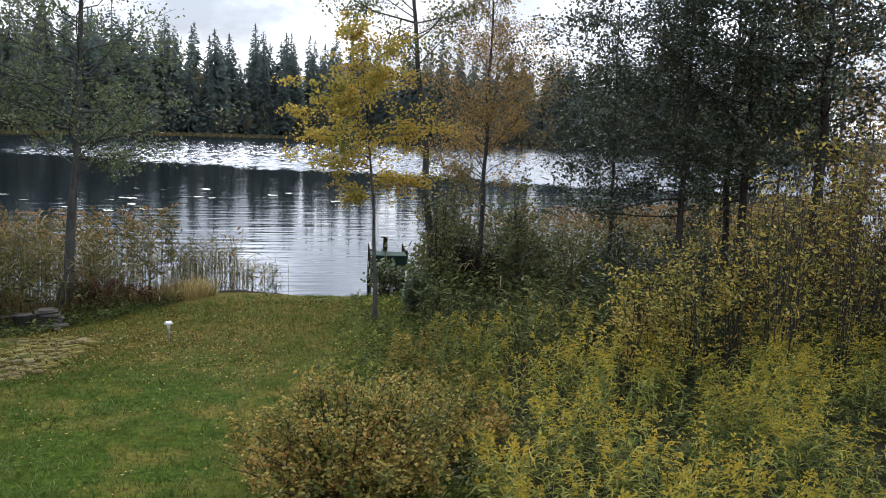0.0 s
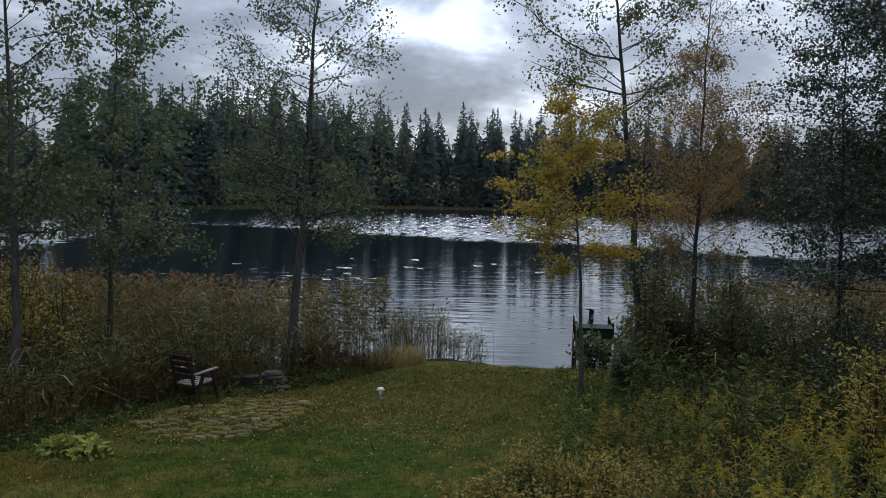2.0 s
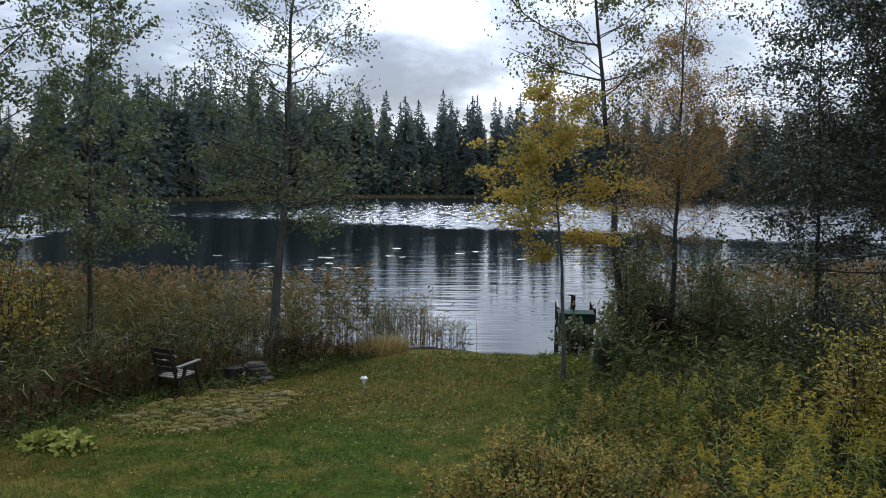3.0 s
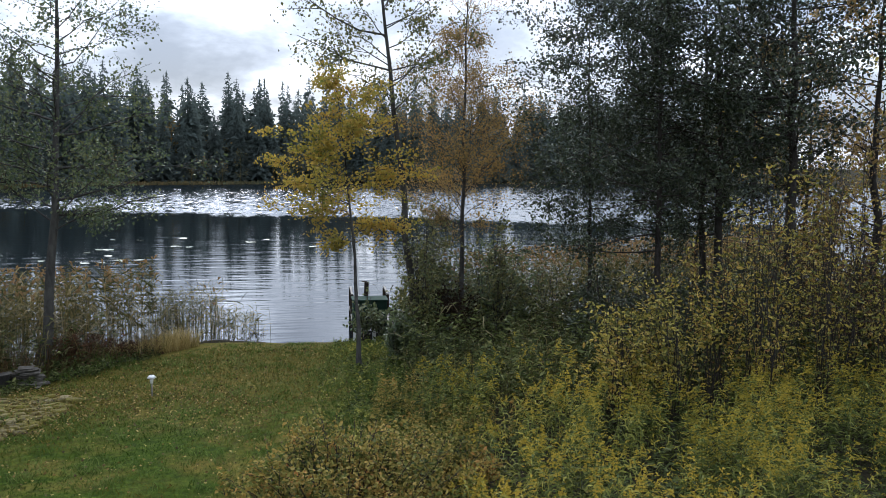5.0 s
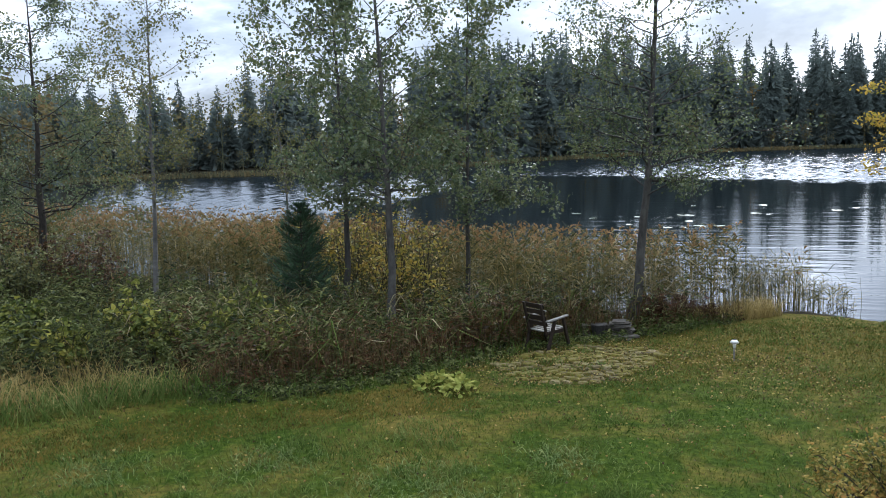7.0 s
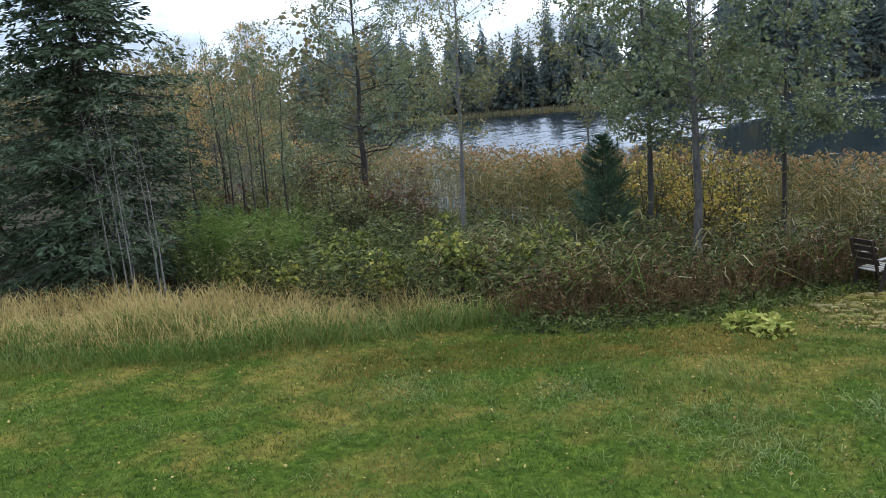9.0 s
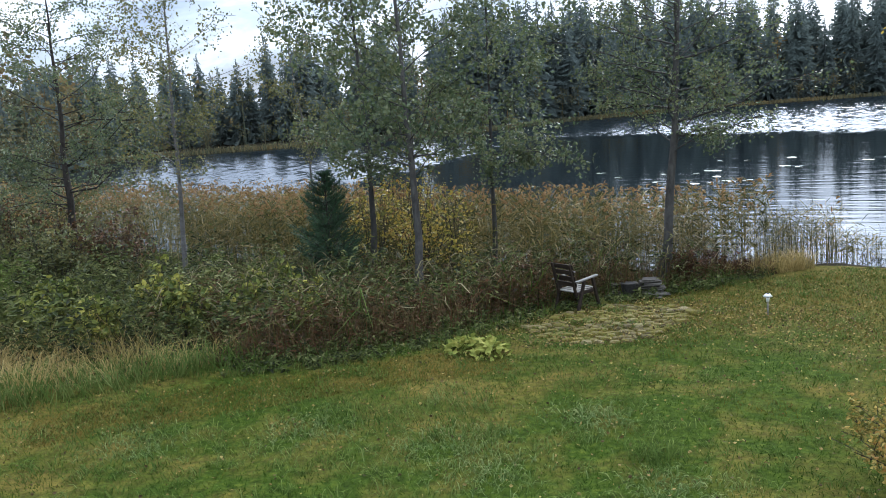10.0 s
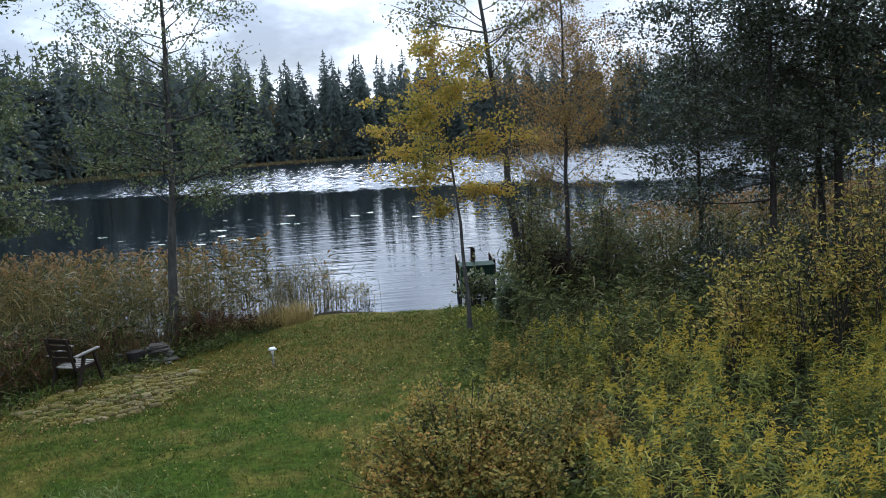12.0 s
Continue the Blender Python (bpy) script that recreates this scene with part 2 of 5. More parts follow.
M_GROUND, M_SOIL, M_WATER = ground_material(), soil_material(), water_material()
M_BARK = grain_material("grey_bark", (0.014, 0.013, 0.012), (0.115, 0.108, 0.095), 9.0, 0.9, 0.8, (1, 1, 0.4), 0.02)
M_PALE = grain_material("pale_bark", (0.04, 0.038, 0.034), (0.19, 0.18, 0.165), 9.0, 0.8, 0.5, (1, 1, 2.0), 0.01)
M_DARKBARK = grain_material("dark_bark", (0.015, 0.013, 0.011), (0.07, 0.06, 0.05), 14.0, 0.95, 0.9, (1, 1, 0.4), 0.02)
M_ALDER = leaf_material("alder_leaf", [(0.042, 0.065, 0.031), (0.08, 0.115, 0.05), (0.13, 0.155, 0.065), (0.18, 0.18, 0.075)], 0.42, 0.42, 0.3, 0.9, 0.4)
# alder leaf darkened in colour to stand in for backlit shade
M_SHADELEAF = leaf_material("shade_toned_alder_leaf", [(0.014, 0.024, 0.013), (0.028, 0.042, 0.022), (0.05, 0.065, 0.03), (0.08, 0.09, 0.045)], 0.22, 0.45, 0.3, 0.9, 0.35)
M_BIRCH = leaf_material("birch_leaf", [(0.06, 0.075, 0.03), (0.10, 0.115, 0.042), (0.16, 0.155, 0.05), (0.22, 0.18, 0.055)], 0.3, 0.5, 0.3, 0.9, 0.25)
M_YELLOW = leaf_material("yellow_leaf", [(0.14, 0.16, 0.035), (0.32, 0.27, 0.05), (0.48, 0.34, 0.065), (0.44, 0.26, 0.055)], 0.58)
M_ORANGE = leaf_material("amber_leaf", [(0.14, 0.13, 0.055), (0.27, 0.19, 0.07), (0.40, 0.25, 0.085), (0.19, 0.175, 0.075)], 0.5)
M_NEEDLE = leaf_material("spruce_needle", [(0.02, 0.035, 0.018), (0.032, 0.054, 0.024), (0.05, 0.075, 0.032)], 0.12, 0.6)
M_PINE = leaf_material("pine_needle", [(0.018, 0.045, 0.022), (0.03, 0.07, 0.032), (0.05, 0.095, 0.045)], 0.12, 0.6)
# needles lifted to a pale blue-green: distance haze put into the colour
M_HAZEWOOD = leaf_material("far_spruce", [(0.104, 0.132, 0.122), (0.118, 0.146, 0.134), (0.13, 0.16, 0.142)], 0.5, 0.9, 0.5, 0.05, 0.0)
M_FARLEAF = leaf_material("far_leaf", [(0.05, 0.065, 0.05), (0.085, 0.095, 0.06), (0.15, 0.125, 0.06), (0.20, 0.13, 0.055)], 0.2, 0.9, 0.6, 0.05, 0.0)
M_REED = leaf_material("reed", [(0.022, 0.025, 0.010), (0.05, 0.058, 0.018), (0.105, 0.095, 0.028), (0.19, 0.145, 0.045), (0.36, 0.28, 0.13)], 0.28, 0.6, 0.3, 0.35, 0.1)
M_STRAW = leaf_material("dead_strap", [(0.03, 0.028, 0.014), (0.085, 0.07, 0.034), (0.18, 0.15, 0.075), (0.42, 0.36, 0.21)], 0.2, 0.7, 0.1, 0.8, 0.1)
M_PLUME = leaf_material("reed_plume", [(0.14, 0.085, 0.038), (0.24, 0.145, 0.06), (0.30, 0.20, 0.09)], 0.4, 0.9, 0.5, 0.3)
M_DRYGRASS = leaf_material("dry_grass", [(0.12, 0.12, 0.03), (0.28, 0.21, 0.07), (0.46, 0.35, 0.14), (0.34, 0.23, 0.08)], 0.3, 0.7, 0.35, 0.5, 0.1)
M_GRASS = leaf_material("lawn_grass", [(0.008, 0.024, 0.003), (0.024, 0.058, 0.006), (0.056, 0.086, 0.011), (0.15, 0.105, 0.02)], 0.3, 0.9, 0.66, 0.6, 0.0)
M_DRYLAWN = leaf_material("dry_lawn", [(0.035, 0.036, 0.008), (0.085, 0.072, 0.015), (0.16, 0.115, 0.026), (0.24, 0.16, 0.05)], 0.25, 0.9, 0.5, 1.2, 0.0)
M_LONGGRASS = leaf_material("long_grass", [(0.036, 0.072, 0.012), (0.085, 0.13, 0.026), (0.19, 0.22, 0.07)], 0.35, 0.8, 0.4, 0.8, 0.02)
M_TUFT = leaf_material("pale_tuft", [(0.06, 0.105, 0.022), (0.12, 0.17, 0.05), (0.23, 0.25, 0.10)], 0.3, 0.7, 0.3, 1.5, 0.1)
M_HERB = leaf_material("herb_leaf", [(0.009, 0.014, 0.005), (0.026, 0.036, 0.010), (0.06, 0.075, 0.018), (0.12, 0.135, 0.04), (0.26, 0.25, 0.10)], 0.2, 0.6, 0.25, 0.5, 0.12)
M_RUST = leaf_material("rust_leaf", [(0.02, 0.014, 0.007), (0.062, 0.032, 0.014), (0.13, 0.06, 0.024), (0.075, 0.062, 0.022), (0.27, 0.19, 0.09)], 0.2, 0.6, 0.25, 0.6)
M_GOLDLEAF = leaf_material("goldenrod_leaf", [(0.02, 0.034, 0.008), (0.075, 0.10, 0.02), (0.20, 0.21, 0.04), (0.48, 0.41, 0.08)], 0.3, 0.6, 0.35, 0.45, 0.15)
M_GOLDPLUME = leaf_material("goldenrod_plume", [(0.13, 0.12, 0.02), (0.28, 0.235, 0.034), (0.46, 0.35, 0.048), (0.55, 0.37, 0.055)], 0.3, 0.7, 0.5, 0.4, 0.05)
M_BUSH = leaf_material("bush_leaf", [(0.02, 0.032, 0.008), (0.09, 0.105, 0.022), (0.23, 0.195, 0.045), (0.36, 0.25, 0.06), (0.34, 0.14, 0.04)], 0.3, 0.6, 0.4, 1.6, 0.12)
M_WILLOW = leaf_material("sucker_leaf", [(0.035, 0.045, 0.010), (0.14, 0.14, 0.024), (0.32, 0.27, 0.042), (0.46, 0.33, 0.055), (0.22, 0.10, 0.027)], 0.3, 0.5, 0.25, 0.6, 0.3)
M_DEADLEAF = leaf_material("dead_brown_leaf", [(0.010, 0.007, 0.005), (0.025, 0.015, 0.009), (0.05, 0.028, 0.016)], 0.1, 0.8, 0.3, 1.0, 0.05)
M_REDWEED = leaf_material("red_weed_leaf", [(0.02, 0.012, 0.007), (0.05, 0.025, 0.013), (0.10, 0.045, 0.022), (0.13, 0.085, 0.04)], 0.2, 0.7, 0.3, 1.0, 0.05)
M_HOSTA = leaf_material("hosta_leaf", [(0.13, 0.17, 0.03), (0.27, 0.29, 0.06), (0.42, 0.38, 0.10)], 0.25, 0.7, 0.3, 2.0, 0.1)
M_FALLEN = leaf_material("fallen_leaf", [(0.02, 0.014, 0.007), (0.08, 0.05, 0.018), (0.20, 0.14, 0.04), (0.36, 0.27, 0.09), (0.17, 0.085, 0.03)], 0.1, 0.7, 0.1)
M_STONE = stone_material()
M_SLAB = grain_material("grey_slab", (0.018, 0.015, 0.012), (0.16, 0.145, 0.12), 14.0, 0.9, 0.9)
M_WOOD = grain_material("weathered_wood", (0.010, 0.007, 0.005), (0.045, 0.032, 0.022), 16.0, 0.65, 0.4, (0.3, 3, 3))
M_GREYWOOD = grain_material("grey_plank", (0.08, 0.075, 0.065), (0.26, 0.25, 0.22), 16.0, 0.7, 0.4, (0.3, 3, 3))
M_SEATWOOD = grain_material("pale_seat_wood", (0.10, 0.093, 0.08), (0.27, 0.255, 0.225), 16.0, 0.6, 0.4, (0.3, 3, 3))
M_IRON = grain_material("black_iron", (0.01, 0.01, 0.01), (0.04, 0.035, 0.03), 20.0, 0.6, 0.3)
M_WHITE = grain_material("white_plastic", (0.62, 0.62, 0.60), (0.82, 0.82, 0.80), 6.0, 0.35, 0.05)
M_GREENPAINT = grain_material("green_paint", (0.012, 0.03, 0.022), (0.03, 0.055, 0.04), 6.0, 0.9, 0.2)
M_LILY = leaf_material("lily_pad", [(0.05, 0.09, 0.03), (0.09, 0.12, 0.04), (0.16, 0.13, 0.05)], 0.05, 0.3, 0.3)


# ---------------------------------------------------------------- mesh helpers
rng = np.random.default_rng(7)


class Soup:
    """Vertices, quads and triangles gathered into one mesh."""

    def __init__(self):
        self.v, self.q, self.t, self.n = [], [], [], 0

    def add(self, verts, quads=None, tris=None):
        verts = np.asarray(verts, float).reshape(-1, 3)
        if quads is not None and len(quads):
            self.q.append(np.asarray(quads, int).reshape(-1, 4) + self.n)
        if tris is not None and len(tris):
            self.t.append(np.asarray(tris, int).reshape(-1, 3) + self.n)
        self.v.append(verts)
        self.n += len(verts)

    def mesh(self, name, material, smooth=False):
        me = bpy.data.meshes.new(name)
        if self.n:
            v = np.concatenate(self.v)
            q = np.concatenate(self.q) if self.q else np.zeros((0, 4), int)
            t = np.concatenate(self.t) if self.t else np.zeros((0, 3), int)
            me.vertices.add(len(v))
            me.vertices.foreach_set("co", v.astype(np.float32).ravel())
            loops = np.concatenate([q.ravel(), t.ravel()])
            me.loops.add(len(loops))
            me.loops.foreach_set("vertex_index", loops.astype(np.int32))
            me.polygons.add(len(q) + len(t))
            starts = np.concatenate([np.arange(len(q)) * 4, len(q) * 4 + np.arange(len(t)) * 3])
            me.polygons.foreach_set("loop_start", starts.astype(np.int32))
            me.update(calc_edges=True)
            me.validate()
            me.polygons.foreach_set("use_smooth", np.full(len(me.polygons), smooth))
        me.materials.append(material)
        return me


def part(name, soup, material, parent=None, label="", smooth=False):
    """One mesh under a thing (or a thing of its own where no parent is given)."""
    data = soup if isinstance(soup, bpy.types.Mesh) else None
    if data is None and isinstance(soup, Soup):
        data = soup.mesh(name, material, smooth)
    elif data is None:
        data = bpy.data.meshes.new(name)
        soup.to_mesh(data)
        soup.free()
        data.materials.append(material)
        for p in data.polygons:
            p.use_smooth = smooth
    ob = new(name, data)
    if parent is not None:
        ob.parent = parent
    if label:
        tagged(ob, label)
    return ob


def thing(name, m, label, category, group="", kind=""):
    ob = new(name)
    ob.empty_display_size = 0.2
    ob.matrix_basis = m
    return tagged(ob, label, category, group, kind)


def box(bm, size, m, bevel=0.0):
    r = bmesh.ops.create_cube(bm, size=1.0, matrix=m @ Matrix.Diagonal((*size, 1)))
    if bevel:
        edges = list({e for v in r["verts"] for e in v.link_edges})
        bmesh.ops.bevel(bm, geom=edges, offset=bevel, segments=2, affect="EDGES", profile=0.6)
    return bm


def unit(a):
    return a / np.maximum(np.linalg.norm(a, axis=-1, keepdims=True), 1e-9)


def leaves(soup, base, along, size, width=0.5, curl=0.15, oval=False):
    """Kite-shaped leaves, folded along the midrib: base points, directions, lengths."""
    base, along = np.asarray(base, float), unit(np.asarray(along, float))
    n = len(base)
    if not n:
        return
    size = np.broadcast_to(np.asarray(size, float), (n,))[:, None]
    other = unit(np.cross(along, unit(rng.normal(size=(n, 3)))))
    up = np.cross(other, along)
    side = other * size * width * 0.5
    lift = up * size * curl
    if oval:
        sag = up * size * curl * 0.5
        lo, hi = base + along * size * 0.28, base + along * size * 0.68
        v = np.stack([base, lo + side * 0.9 + lift, hi + side * 0.72 + lift * 0.6, base + along * size - sag, hi - side * 0.72 + lift * 0.6, lo - side * 0.9 + lift], 1)
        i = np.arange(n)[:, None] * 6
        soup.add(v.reshape(-1, 3), np.concatenate([i + np.array([[0, 1, 2, 3]]), i + np.array([[0, 3, 4, 5]])]))
        return
    mid = base + along * size * 0.45
    v = np.stack([base, mid + side + lift, base + along * size, mid - side + lift], 1)
    soup.add(v.reshape(-1, 3), np.arange(n * 4).reshape(-1, 4))


def blades(soup, base, lean, height, width, bend=0.3, single=False):
    """Grass-like ribbons of two lengths: up, then bent over towards lean."""
    base = np.asarray(base, float)
    n = len(base)
    height = np.broadcast_to(np.asarray(height, float), (n,))[:, None]
    width = np.broadcast_to(np.asarray(width, float), (n,))[:, None]
    bend = np.broadcast_to(np.asarray(bend, float), (n,))[:, None]
    lean = np.asarray(lean, float)
    az = rng.uniform(0, 2 * np.pi, n)
    side = np.stack([np.cos(az), np.sin(az), np.zeros(n)], 1)
    up = np.array([0, 0, 1.0])
    mid = base + up * height * 0.58 + lean * height * bend * 0.35
    tip = base + up * height * (1 - 0.35 * bend) + lean * height * bend
    if single:
        v = np.stack([base - side * width * 0.5, base + side * width * 0.5, tip + side * width * 0.1, tip - side * width * 0.1], 1)
        soup.add(v.reshape(-1, 3), np.arange(n * 4).reshape(-1, 4))
        return
    v = np.stack([base - side * width * 0.5, base + side * width * 0.5, mid + side * width * 0.42, mid - side * width * 0.42,
                  tip + side * width * 0.06, tip - side * width * 0.06], 1)
    i = np.arange(n)[:, None] * 6
    q = np.concatenate([i + np.array([[0, 1, 2, 3]]), i + np.array([[3, 2, 4, 5]])])
    soup.add(v.reshape(-1, 3), q)


def ribbons(soup, base, way, length, width, droop=0.4):
    """Long strap leaves that start along way and droop."""
    base, way = np.asarray(base, float), unit(np.asarray(way, float))
    n = len(base)
    length = np.broadcast_to(np.asarray(length, float), (n,))[:, None]
    width = np.broadcast_to(np.asarray(width, float), (n,))[:, None]
    side = unit(np.cross(way, unit(rng.normal(size=(n, 3)) + np.array([0, 0, 1.0]))))
    down = np.array([0, 0, -1.0])
    mid = base + way * length * 0.5 + down * length * droop * 0.12
    tip = base + way * length * 0.95 + down * length * droop * 0.6
    v = np.stack([base - side * width * 0.3, base + side * width * 0.3, mid + side * width * 0.5, mid - side * width * 0.5,
                  tip + side * width * 0.05, tip - side * width * 0.05], 1)
    i = np.arange(n)[:, None] * 6
    q = np.concatenate([i + np.array([[0, 1, 2, 3]]), i + np.array([[3, 2, 4, 5]])])
    soup.add(v.reshape(-1, 3), q)


def tube(soup, pts, radii, sides=6):
    pts, radii = np.asarray(pts, float), np.asarray(radii, float)
    d = unit(np.gradient(pts, axis=0))
    ref = np.where(np.abs(d[:, 2:3]) > 0.9, np.array([[1.0, 0, 0]]), np.array([[0, 0, 1.0]]))
    a = unit(np.cross(d, ref))
    b = np.cross(d, a)
    if np.abs(d[:, 2]).min() <= 0.9 < np.abs(d[:, 2]).max():
        a = unit(np.cross(d, np.array([[0.3, 0.9, 0.31]])))
        b = np.cross(d, a)
    th = np.arange(sides) * 2 * np.pi / sides
    ring = pts[:, None] + radii[:, None, None] * (np.cos(th)[None, :, None] * a[:, None] + np.sin(th)[None, :, None] * b[:, None])
    k = len(pts)
    i, j = np.meshgrid(np.arange(k - 1), np.arange(sides), indexing="ij")
    q = np.stack([i * sides + j, i * sides + (j + 1) % sides, (i + 1) * sides + (j + 1) % sides, (i + 1) * sides + j], -1).reshape(-1, 4)
    soup.add(ring.reshape(-1, 3), q)


# ---------------------------------------------------------------- ground and lake
LAKE = np.array([(-66, 62), (-54, 46), (-42, 34), (-28, 26), (-18, 23.5), (-10, 22.2), (-4, 21.2), (-1.2, 22.8), (0.3, 23.6), (2, 22.7), (4.5, 22.5),
                 (8, 24.5), (14, 27), (22, 30), (34, 33), (60, 40), (110, 60), (170, 110), (185, 160), (140, 205), (90, 214), (30, 206),
                 (-20, 180), (-35, 156), (-42, 146), (-47, 122), (-62, 108), (-80, 100), (-85, 88), (-76, 72)], float)
WATER_Z = -0.40


def shore_distance(x, y):
    """Metres to the lake's shore, positive on land."""
    x, y = np.asarray(x, float), np.asarray(y, float)
    best = np.full(x.shape, 1e9)
    inside = np.zeros(x.shape, bool)
    for (ax, ay), (bx, by) in zip(LAKE, np.roll(LAKE, -1, axis=0)):
        dx, dy = bx - ax, by - ay
        s = np.clip(((x - ax) * dx + (y - ay) * dy) / (dx * dx + dy * dy), 0, 1)
        best = np.minimum(best, np.hypot(x - ax - s * dx, y - ay - s * dy))
        cross = (ay > y) != (by > y)
        with np.errstate(divide="ignore", invalid="ignore"):
            inside ^= cross & (x < (bx - ax) * (y - ay) / np.where(by == ay, 1e-9, by - ay) + ax)
    return np.where(inside, -best, best)


def ground_z(x, y):
    x, y = np.asarray(x, float), np.asarray(y, float)
    d = shore_distance(x, y)
    land = WATER_Z + 0.45 * (1 - np.exp(-np.maximum(d, 0) / 3.0)) + np.clip(16 - y, 0, 30) * 0.012 * (np.hypot(x, y) < 60)
    far = np.clip(np.hypot(x, y) - 70, 0, 60) / 60
    land = land + np.clip(d - 4, 0, 120) * 0.03 * far
    bumps = 0.012 * np.sin(x * 7.1 + 2 * np.sin(y * 3.3)) * np.sin(y * 6.3 + 1.5 * np.sin(x * 2.9)) * (np.hypot(x, y) < 30) + 0.03 * np.sin(x * 1.7 + 1.3 * np.sin(y * 0.9)) * np.sin(y * 1.3 + 0.6) * np.clip(d / 3, 0, 1)
    return np.where(d > 0, land + bumps, WATER_Z + np.maximum(d * 0.25, -1.6))


LAWN = [(0.6, 22.3), (-1.9, 19.8), (-3.2, 19.1), (-5.5, 16.1), (-6.4, 14.4), (-7.8, 12.4), (-9.4, 11.4), (-11.7, 9.1), (-15.4, 5.7), (-17, 2), (3, 2), (2.2, 8), (2.4, 13), (3.4, 17.5), (4.2, 22.1)]


def on_lawn(x, y):
    inside = np.zeros(np.shape(x), bool)
    for (ax, ay), (bx, by) in zip(LAWN, LAWN[1:] + LAWN[:1]):
        inside ^= ((ay > y) != (by > y)) & (x < (bx - ax) * (y - ay) / (by - ay if by != ay else 1e-9) + ax)
    return inside


def make_ground():
    def axis(lo, hi, step, reach):
        core = list(np.arange(lo, hi + 1e-6, step))
        s, a, b = step, [], []
        p = lo
        while p > -reach:
            s *= 1.14
            p -= s
            a.append(p)
        s, p = step, hi
        while p < reach:
            s *= 1.14
            p += s
            b.append(p)
        return np.array(a[::-1] + core + b)
    xs, ys = axis(-18, 6, 0.24, 2500), axis(4, 24, 0.24, 2500)
    gx, gy = np.meshgrid(xs, ys, indexing="ij")
    gz = ground_z(gx, gy)
    s = Soup()
    i, j = np.meshgrid(np.arange(len(xs) - 1), np.arange(len(ys) - 1), indexing="ij")
    m = len(ys)
    q = np.stack([i * m + j, (i + 1) * m + j, (i + 1) * m + j + 1, i * m + j + 1], -1).reshape(-1, 4)
    s.add(np.stack([gx, gy, gz], -1), q)
    ob = part("ground", s, M_GROUND, None, "", True)
    ob.data.materials.append(M_SOIL)
    cx, cy = (gx[:-1, :-1] + gx[1:, 1:]).ravel() / 2, (gy[:-1, :-1] + gy[1:, 1:]).ravel() / 2
    ob.data.polygons.foreach_set("material_index", np.where((cy < 2.4) & (cx < 3.4) & (np.hypot(cx, cy) < 24) | on_lawn(cx, cy) | on_lawn(cx + 0.7, cy - 0.5) | on_lawn(cx - 0.6, cy), 0, 1).astype(np.int32))
    tagged(ob, "mown lawn and shore ground sloping down to a lake", "ground", kind="structure")


make_ground()
w = Soup()
w.add([(-120, 15, WATER_Z), (230, 15, WATER_Z), (230, 260, WATER_Z), (-120, 260, WATER_Z)], [(0, 1, 2, 3)])
tagged(part("water", w, M_WATER), "dark forest lake, calm near the shore and wind-rippled beyond", "water", kind="structure")


# ---------------------------------------------------------------- trees
def along_path(path, z):
    path = np.asarray(path, float)
    return np.stack([np.interp(z, path[:, 2], path[:, k]) for k in range(3)], -1)


